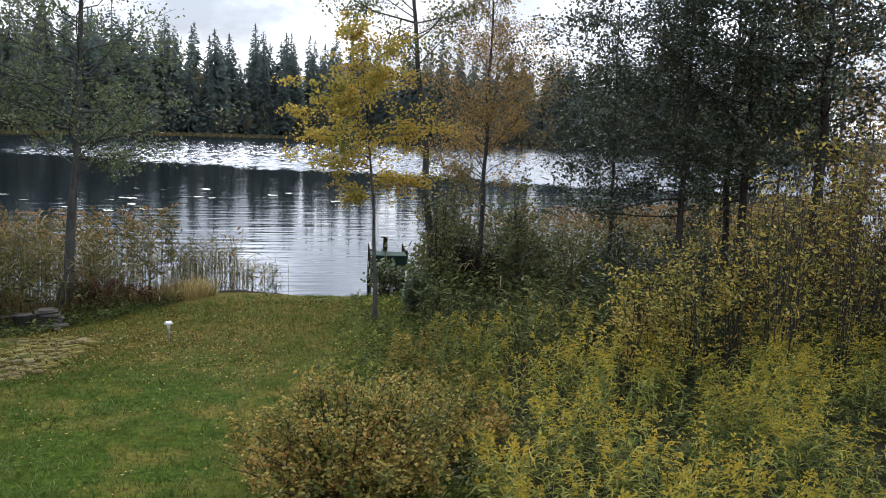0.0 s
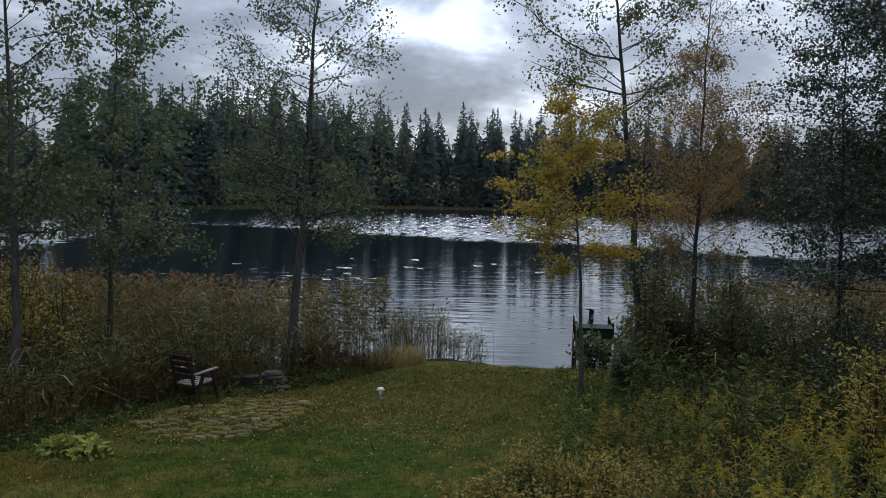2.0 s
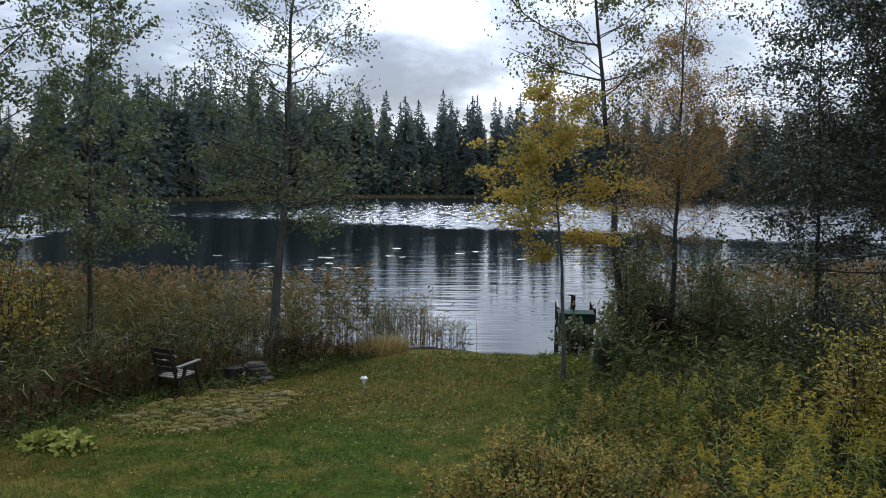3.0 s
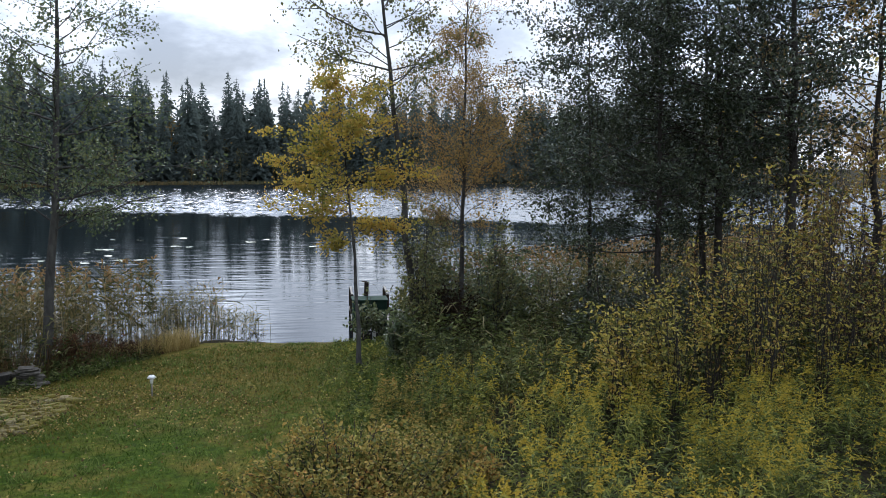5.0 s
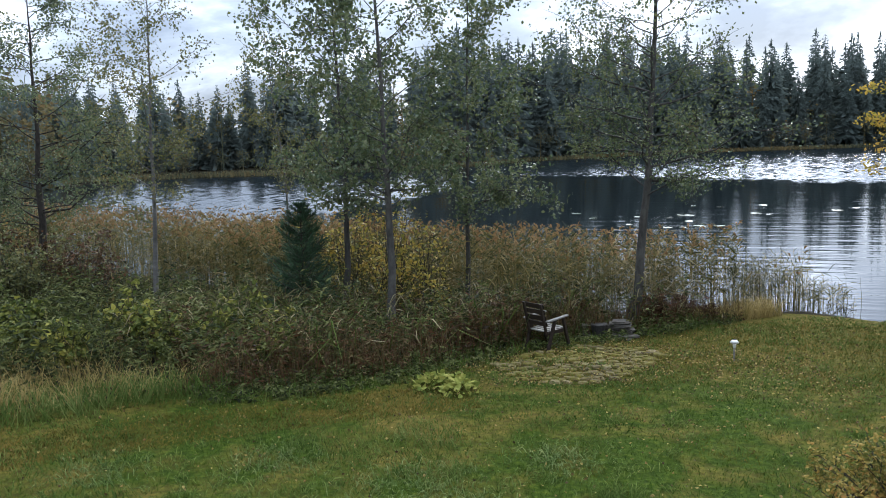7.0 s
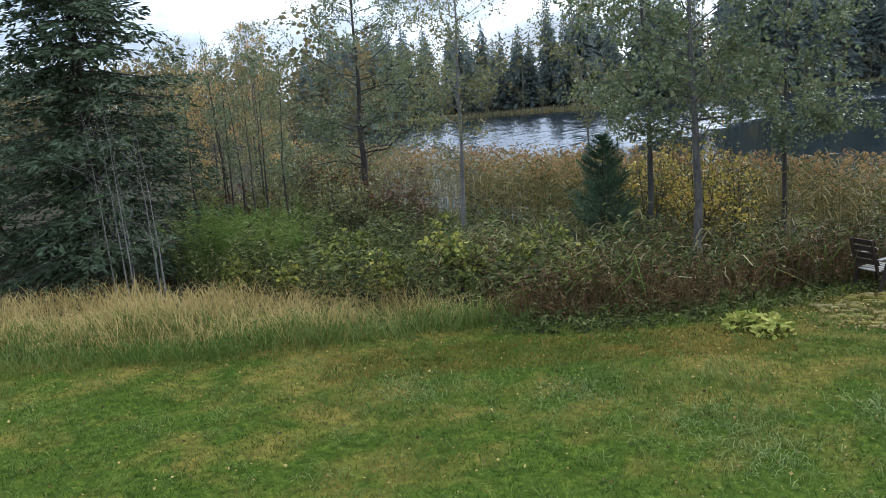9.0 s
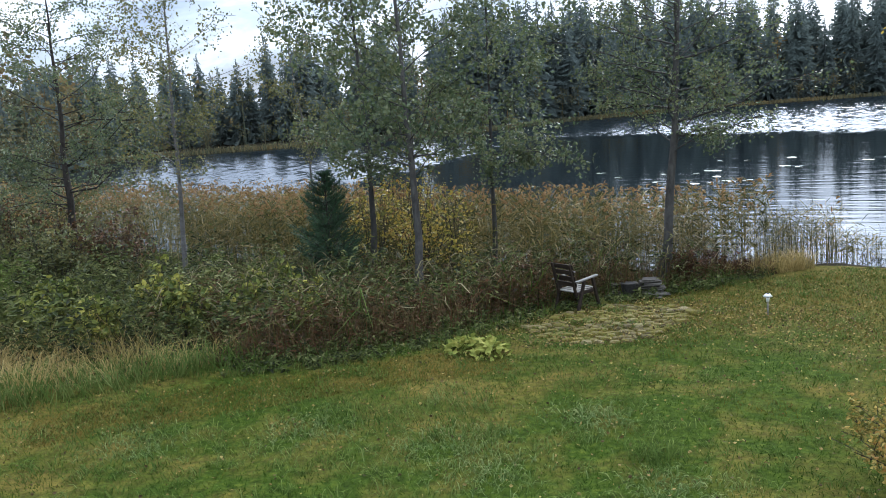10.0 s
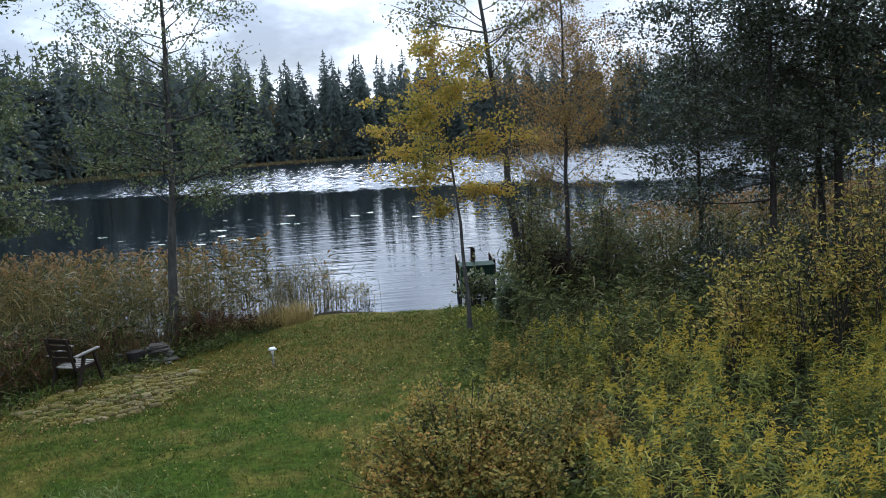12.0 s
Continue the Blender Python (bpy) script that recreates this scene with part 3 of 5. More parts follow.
def broadleaf(name, path, radius, z0, z1, spread, limbs, leaf, per_limb, bark, foliage, label, rise=0.55, side=None, low_limbs=(), group="", bare=0.0, twigs=6, flat=0.0, fine=1.0, crest=0):
    """path: points of the trunk from the base up; the crown hangs between z0 and z1 above the base, with crest bare limbs over it."""
    leaf, per_limb = leaf * 0.74 * fine, int(per_limb * 1.6 / fine ** 2)
    path = np.asarray(path, float)
    o = path[0].copy()
    path = path - o
    top = path[-1, 2]
    root = thing(name, Matrix.Translation(o), label, "tree", group)
    zz = np.linspace(0, top, 14)
    pts = along_path(path, zz) + np.where(zz[:, None] > 0.3, rng.normal(scale=radius * 0.25, size=(14, 3)) * [1, 1, 0], 0)
    tk = Soup()
    flare = 1 + 0.5 * np.exp(-zz / 0.25)
    tube(tk, pts, radius * flare * np.linspace(1, 0.06, 14) ** 1.25, 9)
    part("trunk", tk, bark, root, "", True)
    cr = Soup()
    jobs = []
    for k in range(limbs):
        f = (k + rng.uniform(0, 1)) / limbs
        h = z0 + (z1 - z0) * f * 0.97
        prof = np.clip(np.sin(np.pi * np.clip(0.22 + 0.74 * f, 0, 1)) ** 0.8, 0.18, 1)
        az = rng.uniform(0, 2 * np.pi) if side is None else rng.normal(side, 1.3)
        jobs.append((min(h - 0.25 * spread * prof * rise, top * 0.97), az, spread * prof * rng.uniform(0.65, 1.15), rise * rng.uniform(0.4, 1.4), radius * 0.22 * (1 - 0.6 * f), int(per_limb * (0.3 + 0.7 * prof)), rng.uniform() < bare))
    for k in range(crest):
        h = z1 + (top * 0.96 - z1) * rng.uniform(-0.3, 1)
        jobs.append((h, rng.uniform(0, 2 * np.pi), spread * rng.uniform(0.3, 0.7), rng.uniform(1.0, 2.2), radius * 0.12, per_limb // 4, False))
    for h, az, length, up in low_limbs:
        jobs.append((h, az, length, up, radius * 0.30, int(per_limb * 1.5), False))
    for h, az, length, up, r, count, is_bare in jobs:
        h = max(h, 0.4)
        lb = Soup()
        start = along_path(pts, np.array([h]))[0]
        d = np.array([np.cos(az), np.sin(az), up])
        d /= np.linalg.norm(d)
        s = np.linspace(0, 1, 6)[:, None]
        wob = np.cumsum(rng.normal(scale=0.075 * length, size=(6, 3)), 0) * s
        line = start + d * length * s + np.array([0, 0, 0.12 * length]) * s ** 2 + wob
        tube(lb, line, np.linspace(r * 0.8, 0.12 * r + 0.002, 6), 5)
        ends = [line]
        for _ in range(twigs):
            f = rng.uniform(0.25, 1.0)
            a = np.array([np.interp(f, s[:, 0], line[:, k]) for k in range(3)])
            d2 = unit(d * rng.uniform(0.4, 1.1) + rng.normal(scale=0.6, size=3) * [1, 1, 0.7])
            l2 = length * rng.uniform(0.2, 0.45)
            s2 = np.linspace(0, 1, 4)[:, None]
            tw = a + d2 * l2 * s2 + np.array([0, 0, -0.10 * l2]) * s2 ** 2
            tube(lb, tw, np.linspace(max(r * 0.35, 0.004), 0.0025, 4), 3)
            ends.append(tw)
        part("limb", lb, bark, root, "", True)
        if is_bare:
            count = count // 6
        pick = rng.integers(0, len(ends), count)
        f = rng.uniform(0.15, 1.0, count) ** 0.8
        base = np.array([[np.interp(ff, np.linspace(0, 1, len(ends[p])), ends[p][:, k]) for k in range(3)] for p, ff in zip(pick, f)]).reshape(-1, 3)
        base += rng.normal(scale=0.06 + 0.03 * length, size=base.shape) * [1, 1, 1 - 0.6 * flat]
        way = rng.normal(size=base.shape) + np.array([0, 0, -0.5])
        way[:, 2] *= 1 - 0.5 * flat
        leaves(cr, base, way, leaf * rng.uniform(0.6, 1.25, count), 0.7, 0.12, foliage is M_YELLOW)
    part("crown", cr, foliage, root)
    return root


def conifer(name, o, height, spread, z0, radius, foliage, label, whorls=34, per=7, droop=0.35, needle=0.16, group="", density=26, bark=None, thin=0.32):
    root = thing(name, Matrix.Translation(o), label, "tree", group)
    tk, cr = Soup(), Soup()
    zz = np.linspace(0, height, 10)
    tube(tk, np.stack([rng.normal(scale=0.01, size=10), rng.normal(scale=0.01, size=10), zz], 1), radius * np.linspace(1.1, 0.08, 10), 9)
    part("trunk", tk, bark or M_DARKBARK, root, "", True)
    for k in range(whorls):
        f = (k + rng.uniform(0, 0.8)) / whorls
        h = z0 + (height - z0) * f
        reach = spread * (1 - f) ** 0.75 + 0.06
        for _ in range(per):
            az, length = rng.uniform(0, 2 * np.pi), reach * rng.uniform(0.6, 1.1)
            s = np.linspace(0, 1, 5)[:, None]
            d = np.array([np.cos(az), np.sin(az), 0.15 * f])
            line = np.array([0, 0, h]) + d * length * s + np.array([0, 0, -droop * length]) * s ** 1.5 + np.array([0, 0, 0.18 * length]) * s ** 4
            lb = Soup()
            tube(lb, line, np.linspace(0.012 + 0.01 * (1 - f), 0.003, 5), 4)
            part("limb", lb, bark or M_DARKBARK, root)
            n = int(density * (0.4 + length))
            ff = rng.uniform(0.08, 1.0, n)
            base = np.stack([np.interp(ff, s[:, 0], line[:, k2]) for k2 in range(3)], 1)
            sign = rng.choice([-1, 1], n)
            across = np.array([-np.sin(az), np.cos(az), 0])
            off = sign[:, None] * across * (rng.uniform(0, 0.28, n) * length * (1.1 - ff))[:, None]
            base = base + off + np.array([0, 0, -0.12]) * np.abs(rng.normal(size=(n, 1))) * length * 0.5
            way = d * 0.7 + sign[:, None] * across * 0.8 + rng.normal(scale=0.35, size=(n, 3)) + np.array([0, 0, -0.35 if droop > 0 else 0.2 + 0.9 * f])
            leaves(cr, base, way, needle * rng.uniform(0.6, 1.3, n), thin, 0.08)
    part("crown", cr, foliage, root)
    return root


def far_spruce(variant):
    """One distant spruce of unit height as raw leaves (vertices of kites)."""
    s = Soup()
    whorls = 34
    width = 0.19 + 0.03 * (variant % 3)
    for k in range(whorls):
        f = (k + 0.5) / whorls
        h = 0.10 + 0.90 * f
        reach = width * (1 - f) ** 0.8 + 0.006
        n = 9 if f < 0.7 else 6
        az = rng.uniform(0, 2 * np.pi, n)
        d = np.stack([np.cos(az), np.sin(az), rng.uniform(-0.9, -0.1, n)], 1)
        base = np.tile([0, 0, h], (n, 1)) + rng.normal(scale=0.006, size=(n, 3))
        leaves(s, base, d, reach * rng.uniform(0.6, 1.2, n), 0.34, -0.10)
        m = n
        b2 = base + d * reach * rng.uniform(0.3, 0.7, (m, 1))
        leaves(s, b2, d + rng.normal(scale=0.7, size=(m, 3)), reach * 0.45 + 0.008, 0.5, -0.1)
    leaves(s, np.array([[0, 0, 0.93], [0, 0, 0.90]]), np.array([[0, 0, 1.0], [0.1, 0, 1]]), [0.08, 0.08], 0.22, 0.0)
    tube(s, [(0, 0, 0), (0, 0, 0.5), (0, 0, 0.98)], [0.012, 0.008, 0.002], 4)
    return s


def far_round(variant):
    """One distant birch or alder of unit height: trunk, and a loose uneven crown."""
    s = Soup()
    n = 170
    lobes = rng.normal(scale=[0.10, 0.10, 0.17], size=(9, 3)) + [0, 0, 0.62]
    c = lobes[rng.integers(0, 9, n)] + rng.normal(scale=[0.055, 0.055, 0.065], size=(n, 3))
    c[:, 2] = np.clip(c[:, 2], 0.12, 1.0)
    leaves(s, c, rng.normal(size=(n, 3)), rng.uniform(0.032, 0.062, n), 0.8)
    tube(s, [(0, 0, 0), (0.01, 0, 0.5), (0, 0.01, 0.9)], [0.011, 0.008, 0.002], 4)
    return s


def scatter_joined(soup, protos, places, heights, widths):
    for i, ((x, y), h, wd) in enumerate(zip(places, heights, widths)):
        pr = protos[i % len(protos)]
        v = np.concatenate(pr.v)
        a = rng.uniform(0, 2 * np.pi)
        c, sn = np.cos(a), np.sin(a)
        lean = rng.normal(scale=0.015, size=2)
        vv = np.stack([(v[:, 0] * c - v[:, 1] * sn) * h * wd + x + v[:, 2] * h * lean[0], (v[:, 0] * sn + v[:, 1] * c) * h * wd + y + v[:, 2] * h * lean[1],
                       v[:, 2] * h + float(ground_z(x, y)) - 0.1], 1)
        soup.add(vv, np.concatenate(pr.q) if pr.q else None)


def far_woods():
    spruces = [far_spruce(k) for k in range(6)]
    rounds = [far_round(k) for k in range(5)]
    shore = [(185, 160), (140, 205), (90, 214), (30, 206), (-20, 180), (-35, 156), (-42, 146), (-47, 122), (-62, 108), (-80, 100), (-87, 88), (-78, 72), (-68, 62), (-57, 47)]
    shore = np.array(shore, float)
    seg = np.hypot(*np.diff(shore, axis=0).T)
    cum = np.concatenate([[0], np.cumsum(seg)])

    def at(s, back):
        x, y = np.interp(s, cum, shore[:, 0]), np.interp(s, cum, shore[:, 1])
        d = np.array([x, y]) / np.hypot(x, y)
        return x + d[0] * back, y + d[1] * back

    split = cum[7]
    pl, hs, ws = [], [], []
    for row, (back, step, hmin, hmax) in enumerate([(6, 4.4, 12, 19), (11, 3.6, 18, 24), (17, 3.3, 20, 26), (27, 4.6, 22, 28)]):
        for s in np.arange(cum[1] * 0.8, cum[-1], step):
            if s > split and row < 1:
                continue
            x, y = at(s + rng.uniform(-1.6, 1.6), back + rng.uniform(-2.5, 2.5))
            fade = 1.0 if s < split else np.interp(s, [split, cum[9], cum[-1]], [0.85, 0.62, 0.42])
            pl.append((x, y))
            hs.append(rng.uniform(hmin, hmax) * fade * (0.82 if rng.uniform() < 0.2 else 1))
            ws.append(rng.uniform(0.75, 1.15))
    s1 = Soup()
    scatter_joined(s1, spruces, pl, hs, ws)
    tagged(part("spruce_forest", s1, M_HAZEWOOD), "dense dark spruce forest along the far shore, haze put into its colour", "forest", kind="stuff")
    pl, hs, ws = [], [], []
    for back, step, hmin, hmax in [(2.5, 3.6, 4, 9), (8, 5.0, 7, 14), (24, 8.0, 12, 18)]:
        for s in np.arange(0, cum[-1], step):
            late = s > split
            if not late and rng.uniform() < 0.35:
                continue
            x, y = at(s + rng.uniform(-2, 2), back + rng.uniform(-1, 2.5))
            pl.append((x, y))
            hs.append(rng.uniform(hmin, hmax) * (0.85 if late else 1))
            ws.append(rng.uniform(0.9, 1.4))
    # low wood beyond the reedy end of the bay
    for _ in range(300):
        a, r = rng.uniform(47, 92), rng.uniform(62, 140)
        x, y = -r * math.sin(radians(a)), r * math.cos(radians(a))
        if float(shore_distance(x, y)) > 3:
            pl.append((x, y))
            hs.append(rng.uniform(5, 8.5) + max(0, r - 60) * 0.06)
            ws.append(rng.uniform(0.8, 1.2))
    for _ in range(90):
        a, r = rng.uniform(38, 80), rng.uniform(45, 110)
        x, y = r * math.sin(radians(a)), r * math.cos(radians(a))
        if float(shore_distance(x, y)) > 2:
            pl.append((x, y))
            hs.append(rng.uniform(8, 15))
            ws.append(rng.uniform(0.8, 1.2))
    s2 = Soup()
    scatter_joined(s2, rounds, pl, hs, ws)
    tagged(part("birch_woods", s2, M_FARLEAF), "mixed birch and alder wood with autumn tints", "forest", kind="stuff")
    # pale marsh sedge along the far waterline
    s3 = Soup()
    n = 9000
    ss = rng.uniform(cum[3], cum[-1], n)
    bb = rng.uniform(-0.6, 2.0, n)
    xy = np.array([at(a, b) for a, b in zip(ss, bb)])
    z = np.maximum(ground_z(xy[:, 0], xy[:, 1]), WATER_Z)
    blades(s3, np.column_stack([xy, z]), rng.normal(scale=0.5, size=(n, 3)) * [1, 1, 0], rng.uniform(0.4, 0.9, n), 0.16, 0.4)
    tagged(part("far_sedge", s3, M_FARLEAF), "pale dry sedge along the far waterline", "sedge", kind="stuff")


far_woods()


def gz(x, y):
    return float(ground_z(x, y))


def trunk(*pts):
    """Trunk points; the first one is set down on the ground."""
    x, y, _ = pts[0]
    return [(x, y, gz(x, y) - 0.05), *pts[1:]]


PI = math.pi
broadleaf("alder_tree", trunk((-3.55, 19.6, 0), (-3.3, 19.6, 1.4), (-3.1, 19.65, 3.9), (-2.8, 19.6, 8.6), (-2.7, 19.6, 11.6)), 0.125, 3.4, 11.6, 2.5, 62, 0.085, 210,
          M_BARK, M_ALDER, "slender grey-barked alder with thin olive leaves beside the reeds", 0.55, None,
          [(3.9, 0.0, 2.5, 0.08), (4.2, PI, 1.7, 0.1), (4.6, 0.4, 2.4, 0.1), (4.9, 2.6, 1.9, 0.15), (5.3, 0.1, 2.2, 0.2), (4.4, 3.6, 1.7, 0.0), (5.6, PI, 1.9, 0.25), (3.7, 5.4, 1.8, -0.05), (3.6, 0.5, 2.0, -0.1)], "", 0.0, 9, 0.0, 1.25)
broadleaf("maple_tree", trunk((3.2, 17.5, 0), (3.16, 17.5, 1.5), (3.02, 17.5, 3.4), (2.8, 17.5, 5.2), (2.62, 17.5, 6.6)), 0.055, 2.9, 6.6, 1.5, 46, 0.105, 120,
          M_BARK, M_YELLOW, "young maple with golden yellow leaves on a thin trunk", 0.3, None,
          [(3.7, PI, 1.5, 0.2), (4.4, PI, 1.6, 0.15), (2.9, 2.6, 0.9, -0.2), (4.3, 0.2, 1.1, 0.1), (3.3, 0.3, 0.8, 0.0)], "", 0.12, 7, 0.75, 0.95)
broadleaf("birch_tree", trunk((4.95, 19.2, 0), (4.76, 19.2, 2.0), (4.16, 19.2, 7.0), (3.9, 19.2, 9.2), (3.8, 19.2, 12.5)), 0.11, 5.6, 12.5, 2.1, 36, 0.11, 150,
          M_BARK, M_BIRCH, "tall leaning birch with thinning olive leaves", 0.5, None, [(6.8, PI, 2.4, 0.2), (7.6, PI, 2.6, 0.25)])
broadleaf("birch_tree", trunk((6.3, 20.0, 0), (6.27, 20.0, 3.5), (6.34, 20.0, 8.6), (6.4, 20.0, 11.0)), 0.075, 3.2, 8.0, 2.0, 62, 0.085, 200,
          M_BARK, M_ORANGE, "slim birch with amber leaves and a twiggy upper crown", 0.75, None, [], "", 0.05, 7, 0.0, 0.85, 22)
broadleaf("alder_tree", trunk((-9.75, 17.0, 0), (-9.6, 17.0, 2.6), (-9.7, 17.0, 6), (-9.8, 17.0, 10.5)), 0.085, 3.2, 10.2, 2.1, 42, 0.11, 210,
          M_BARK, M_ALDER, "grey alder with dull green leaves among the reeds", 0.55, None, [(3.6, PI, 1.6, 0.1)], "alders by the reeds", 0.0, 7, 0.2, 1.25)
broadleaf("alder_tree", trunk((-8.05, 16.0, 0), (-8.0, 15.9, 2.2), (-8.05, 15.9, 5), (-8.3, 16, 10.8)), 0.10, 3.0, 10.6, 2.2, 48, 0.11, 220,
          M_BARK, M_ALDER, "sturdier grey alder with dense green crown", 0.55, None, [(3.4, 0.3, 1.7, 0.15), (3.2, PI, 1.4, 0.1)], "alders by the reeds", 0.0, 7, 0.2, 1.25)
broadleaf("alder_tree", trunk((-7.2, 18.4, 0), (-7.1, 18.4, 3.6), (-7.05, 18.5, 7.7), (-7.0, 18.5, 9.4)), 0.07, 2.6, 9.4, 1.9, 40, 0.11, 200,
          M_BARK, M_ALDER, "young alder with fresh green lower leaves", 0.45, None, [(3.3, 0.0, 1.6, 0.0), (3.0, 0.2, 1.4, -0.05)], "alders by the reeds", 0.0, 7, 0.2, 1.25)
broadleaf("birch_sapling", trunk((-12.45, 19.0, 0), (-12.45, 19.0, 3.5), (-12.8, 19.0, 6.2), (-12.9, 19, 8.4)), 0.045, 3.2, 8.2, 1.3, 22, 0.09, 90,
          M_PALE, M_BIRCH, "thin forked birch sapling with sparse leaves", 0.8, None, [(3.2, 0.1, 1.2, 1.4)])
broadleaf("birch_tree", trunk((-15.3, 17.0, 0), (-15.2, 17.0, 2.0), (-15.0, 17.0, 6.0), (-14.8, 17, 9.8)), 0.075, 2.6, 9.8, 2.1, 38, 0.10, 130,
          M_PALE, M_BIRCH, "pale-barked birch with light thin foliage", 0.5)
broadleaf("alder_tree", trunk((-21.2, 19.0, 0), (-21.1, 19.0, 2.5), (-21.0, 19.0, 5.0), (-20.9, 19, 10.0)), 0.14, 2.2, 10.2, 3.0, 48, 0.12, 190,
          M_DARKBARK, M_ALDER, "broad dark alder with spreading limbs by the bay", 0.3, None, [(2.6, 0.0, 3.2, 0.25), (3.4, 0.3, 3.0, 0.5), (2.4, PI, 2.2, 0.2)])
for k in range(9):
    x, y = -21.5 + rng.uniform(-1.9, 1.9), 14.4 + rng.uniform(-0.8, 0.8)
    broadleaf("slender_alder", trunk((x, y, 0), (x + rng.uniform(-.2, .2), y, 2.5), (x + rng.uniform(-.5, .5), y, 5.6 + rng.uniform(0, 1.8))), 0.04, 2.0, 6.4, 0.7, 16, 0.085, 50,
              M_DARKBARK, M_ALDER, "thin dark alder stem in a thicket of suckers", 1.5, None, [], "alder thicket", 0.3, 3)
for x, y, h, leafage in [(-27.5, 19.5, 7.5, M_BIRCH), (-30.5, 21.5, 8.0, M_ORANGE), (-33.5, 24.0, 8.5, M_BIRCH), (-26.0, 16.5, 6.5, M_ORANGE), (-36.5, 27.0, 9.0, M_BIRCH), (-29.0, 16.8, 7.0, M_BIRCH), (-33.0, 20.0, 7.5, M_BIRCH)]:
    broadleaf("young_birch", trunk((x, y, 0), (x + 0.1, y, h * 0.5), (x, y, h)), 0.06, 1.4, h, 1.6, 30, 0.12, 70,
              M_BARK, leafage, "young birch in a mixed thicket behind the bay", 0.8, None, [], "birches behind the bay", 0.1, 4)
conifer("spruce_tree", (-22.0, 10.2, gz(-22.0, 10.2)), 13.0, 3.7, 0.4, 0.19, M_NEEDLE, "large dark spruce with drooping branches at the meadow edge", 50, 10, 0.35, 0.22, "", 30)
conifer("spruce_tree", (-26.0, 8.0, gz(-26.0, 8.0)), 15.0, 3.4, 0.4, 0.22, M_NEEDLE, "tall dark spruce behind the meadow edge", 40, 8, 0.35, 0.25, "", 18)
for k in range(6):
    x, y = -18.4 + 0.38 * k - 1.4, 9.4 + rng.uniform(-0.5, 0.5)
    broadleaf("rowan_sapling", trunk((x, y, 0), (x - 0.1, y, 2.2), (x - 0.35 + rng.uniform(-.2, .2), y, 4.6 + rng.uniform(0, 1))), 0.022, 1.0, 4.8, 0.9, 16, 0.07, 9,
              M_PALE, M_ALDER, "bare pale rowan stem before a dark spruce", 0.7, None, [], "pale stems", 0.5, 3)
conifer("pine_sapling", (-10.5, 16.4, gz(-10.5, 16.4)), 3.0, 1.25, 0.2, 0.04, M_PINE, "young bushy green pine in the weeds", 26, 5, -0.3, 0.17, "", 105, None, 0.08)
# dark stand to the right of the path; the leaf colour holds its shade
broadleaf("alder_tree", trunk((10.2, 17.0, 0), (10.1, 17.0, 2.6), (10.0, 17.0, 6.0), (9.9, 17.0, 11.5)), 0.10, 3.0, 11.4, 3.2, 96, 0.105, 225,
          M_DARKBARK, M_SHADELEAF, "twiggy alder with level grey-green branches, leaf colour darkened for shade", 0.08, None, [(2.6, PI, 2.6, 0.0), (3.0, 3.6, 2.4, 0.0)], "dark stand by the shore", 0.05, 7, 0.6)
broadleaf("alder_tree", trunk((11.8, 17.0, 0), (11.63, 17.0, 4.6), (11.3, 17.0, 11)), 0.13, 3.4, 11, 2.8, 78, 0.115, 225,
          M_DARKBARK, M_SHADELEAF, "dark alder trunk with dense foliage, shade put into the leaf colour", 0.35, None, [(3.4, PI, 2.6, -0.05), (3.0, PI, 2.2, -0.1)], "dark stand by the shore")
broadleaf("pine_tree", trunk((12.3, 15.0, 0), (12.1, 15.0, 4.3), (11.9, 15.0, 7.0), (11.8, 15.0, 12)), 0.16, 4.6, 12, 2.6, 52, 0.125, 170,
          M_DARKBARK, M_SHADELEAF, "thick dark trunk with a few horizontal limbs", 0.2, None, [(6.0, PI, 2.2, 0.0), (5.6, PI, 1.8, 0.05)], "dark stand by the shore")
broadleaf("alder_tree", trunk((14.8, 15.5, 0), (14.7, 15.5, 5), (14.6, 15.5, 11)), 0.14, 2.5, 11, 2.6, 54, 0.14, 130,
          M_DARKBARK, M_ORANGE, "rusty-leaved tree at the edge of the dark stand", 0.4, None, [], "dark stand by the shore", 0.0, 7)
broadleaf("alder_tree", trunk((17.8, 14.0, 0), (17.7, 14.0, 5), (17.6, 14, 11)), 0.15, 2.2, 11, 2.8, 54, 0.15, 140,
          M_DARKBARK, M_SHADELEAF, "dense alder at the edge of the garden, leaf colour darkened for shade", 0.4, None, [], "dark stand by the shore")
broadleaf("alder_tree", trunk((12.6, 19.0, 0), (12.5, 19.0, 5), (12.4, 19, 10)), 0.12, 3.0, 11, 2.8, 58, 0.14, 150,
          M_DARKBARK, M_SHADELEAF, "alder behind the dark stand, shade put into its leaf colour", 0.4, None, [], "dark stand by the shore")
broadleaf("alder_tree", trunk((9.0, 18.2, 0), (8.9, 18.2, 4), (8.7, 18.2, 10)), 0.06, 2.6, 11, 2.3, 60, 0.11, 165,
          M_DARKBARK, M_SHADELEAF, "slim alder beside the amber birch, shade put into its leaf colour", 0.5, None, [], "dark stand by the shore")
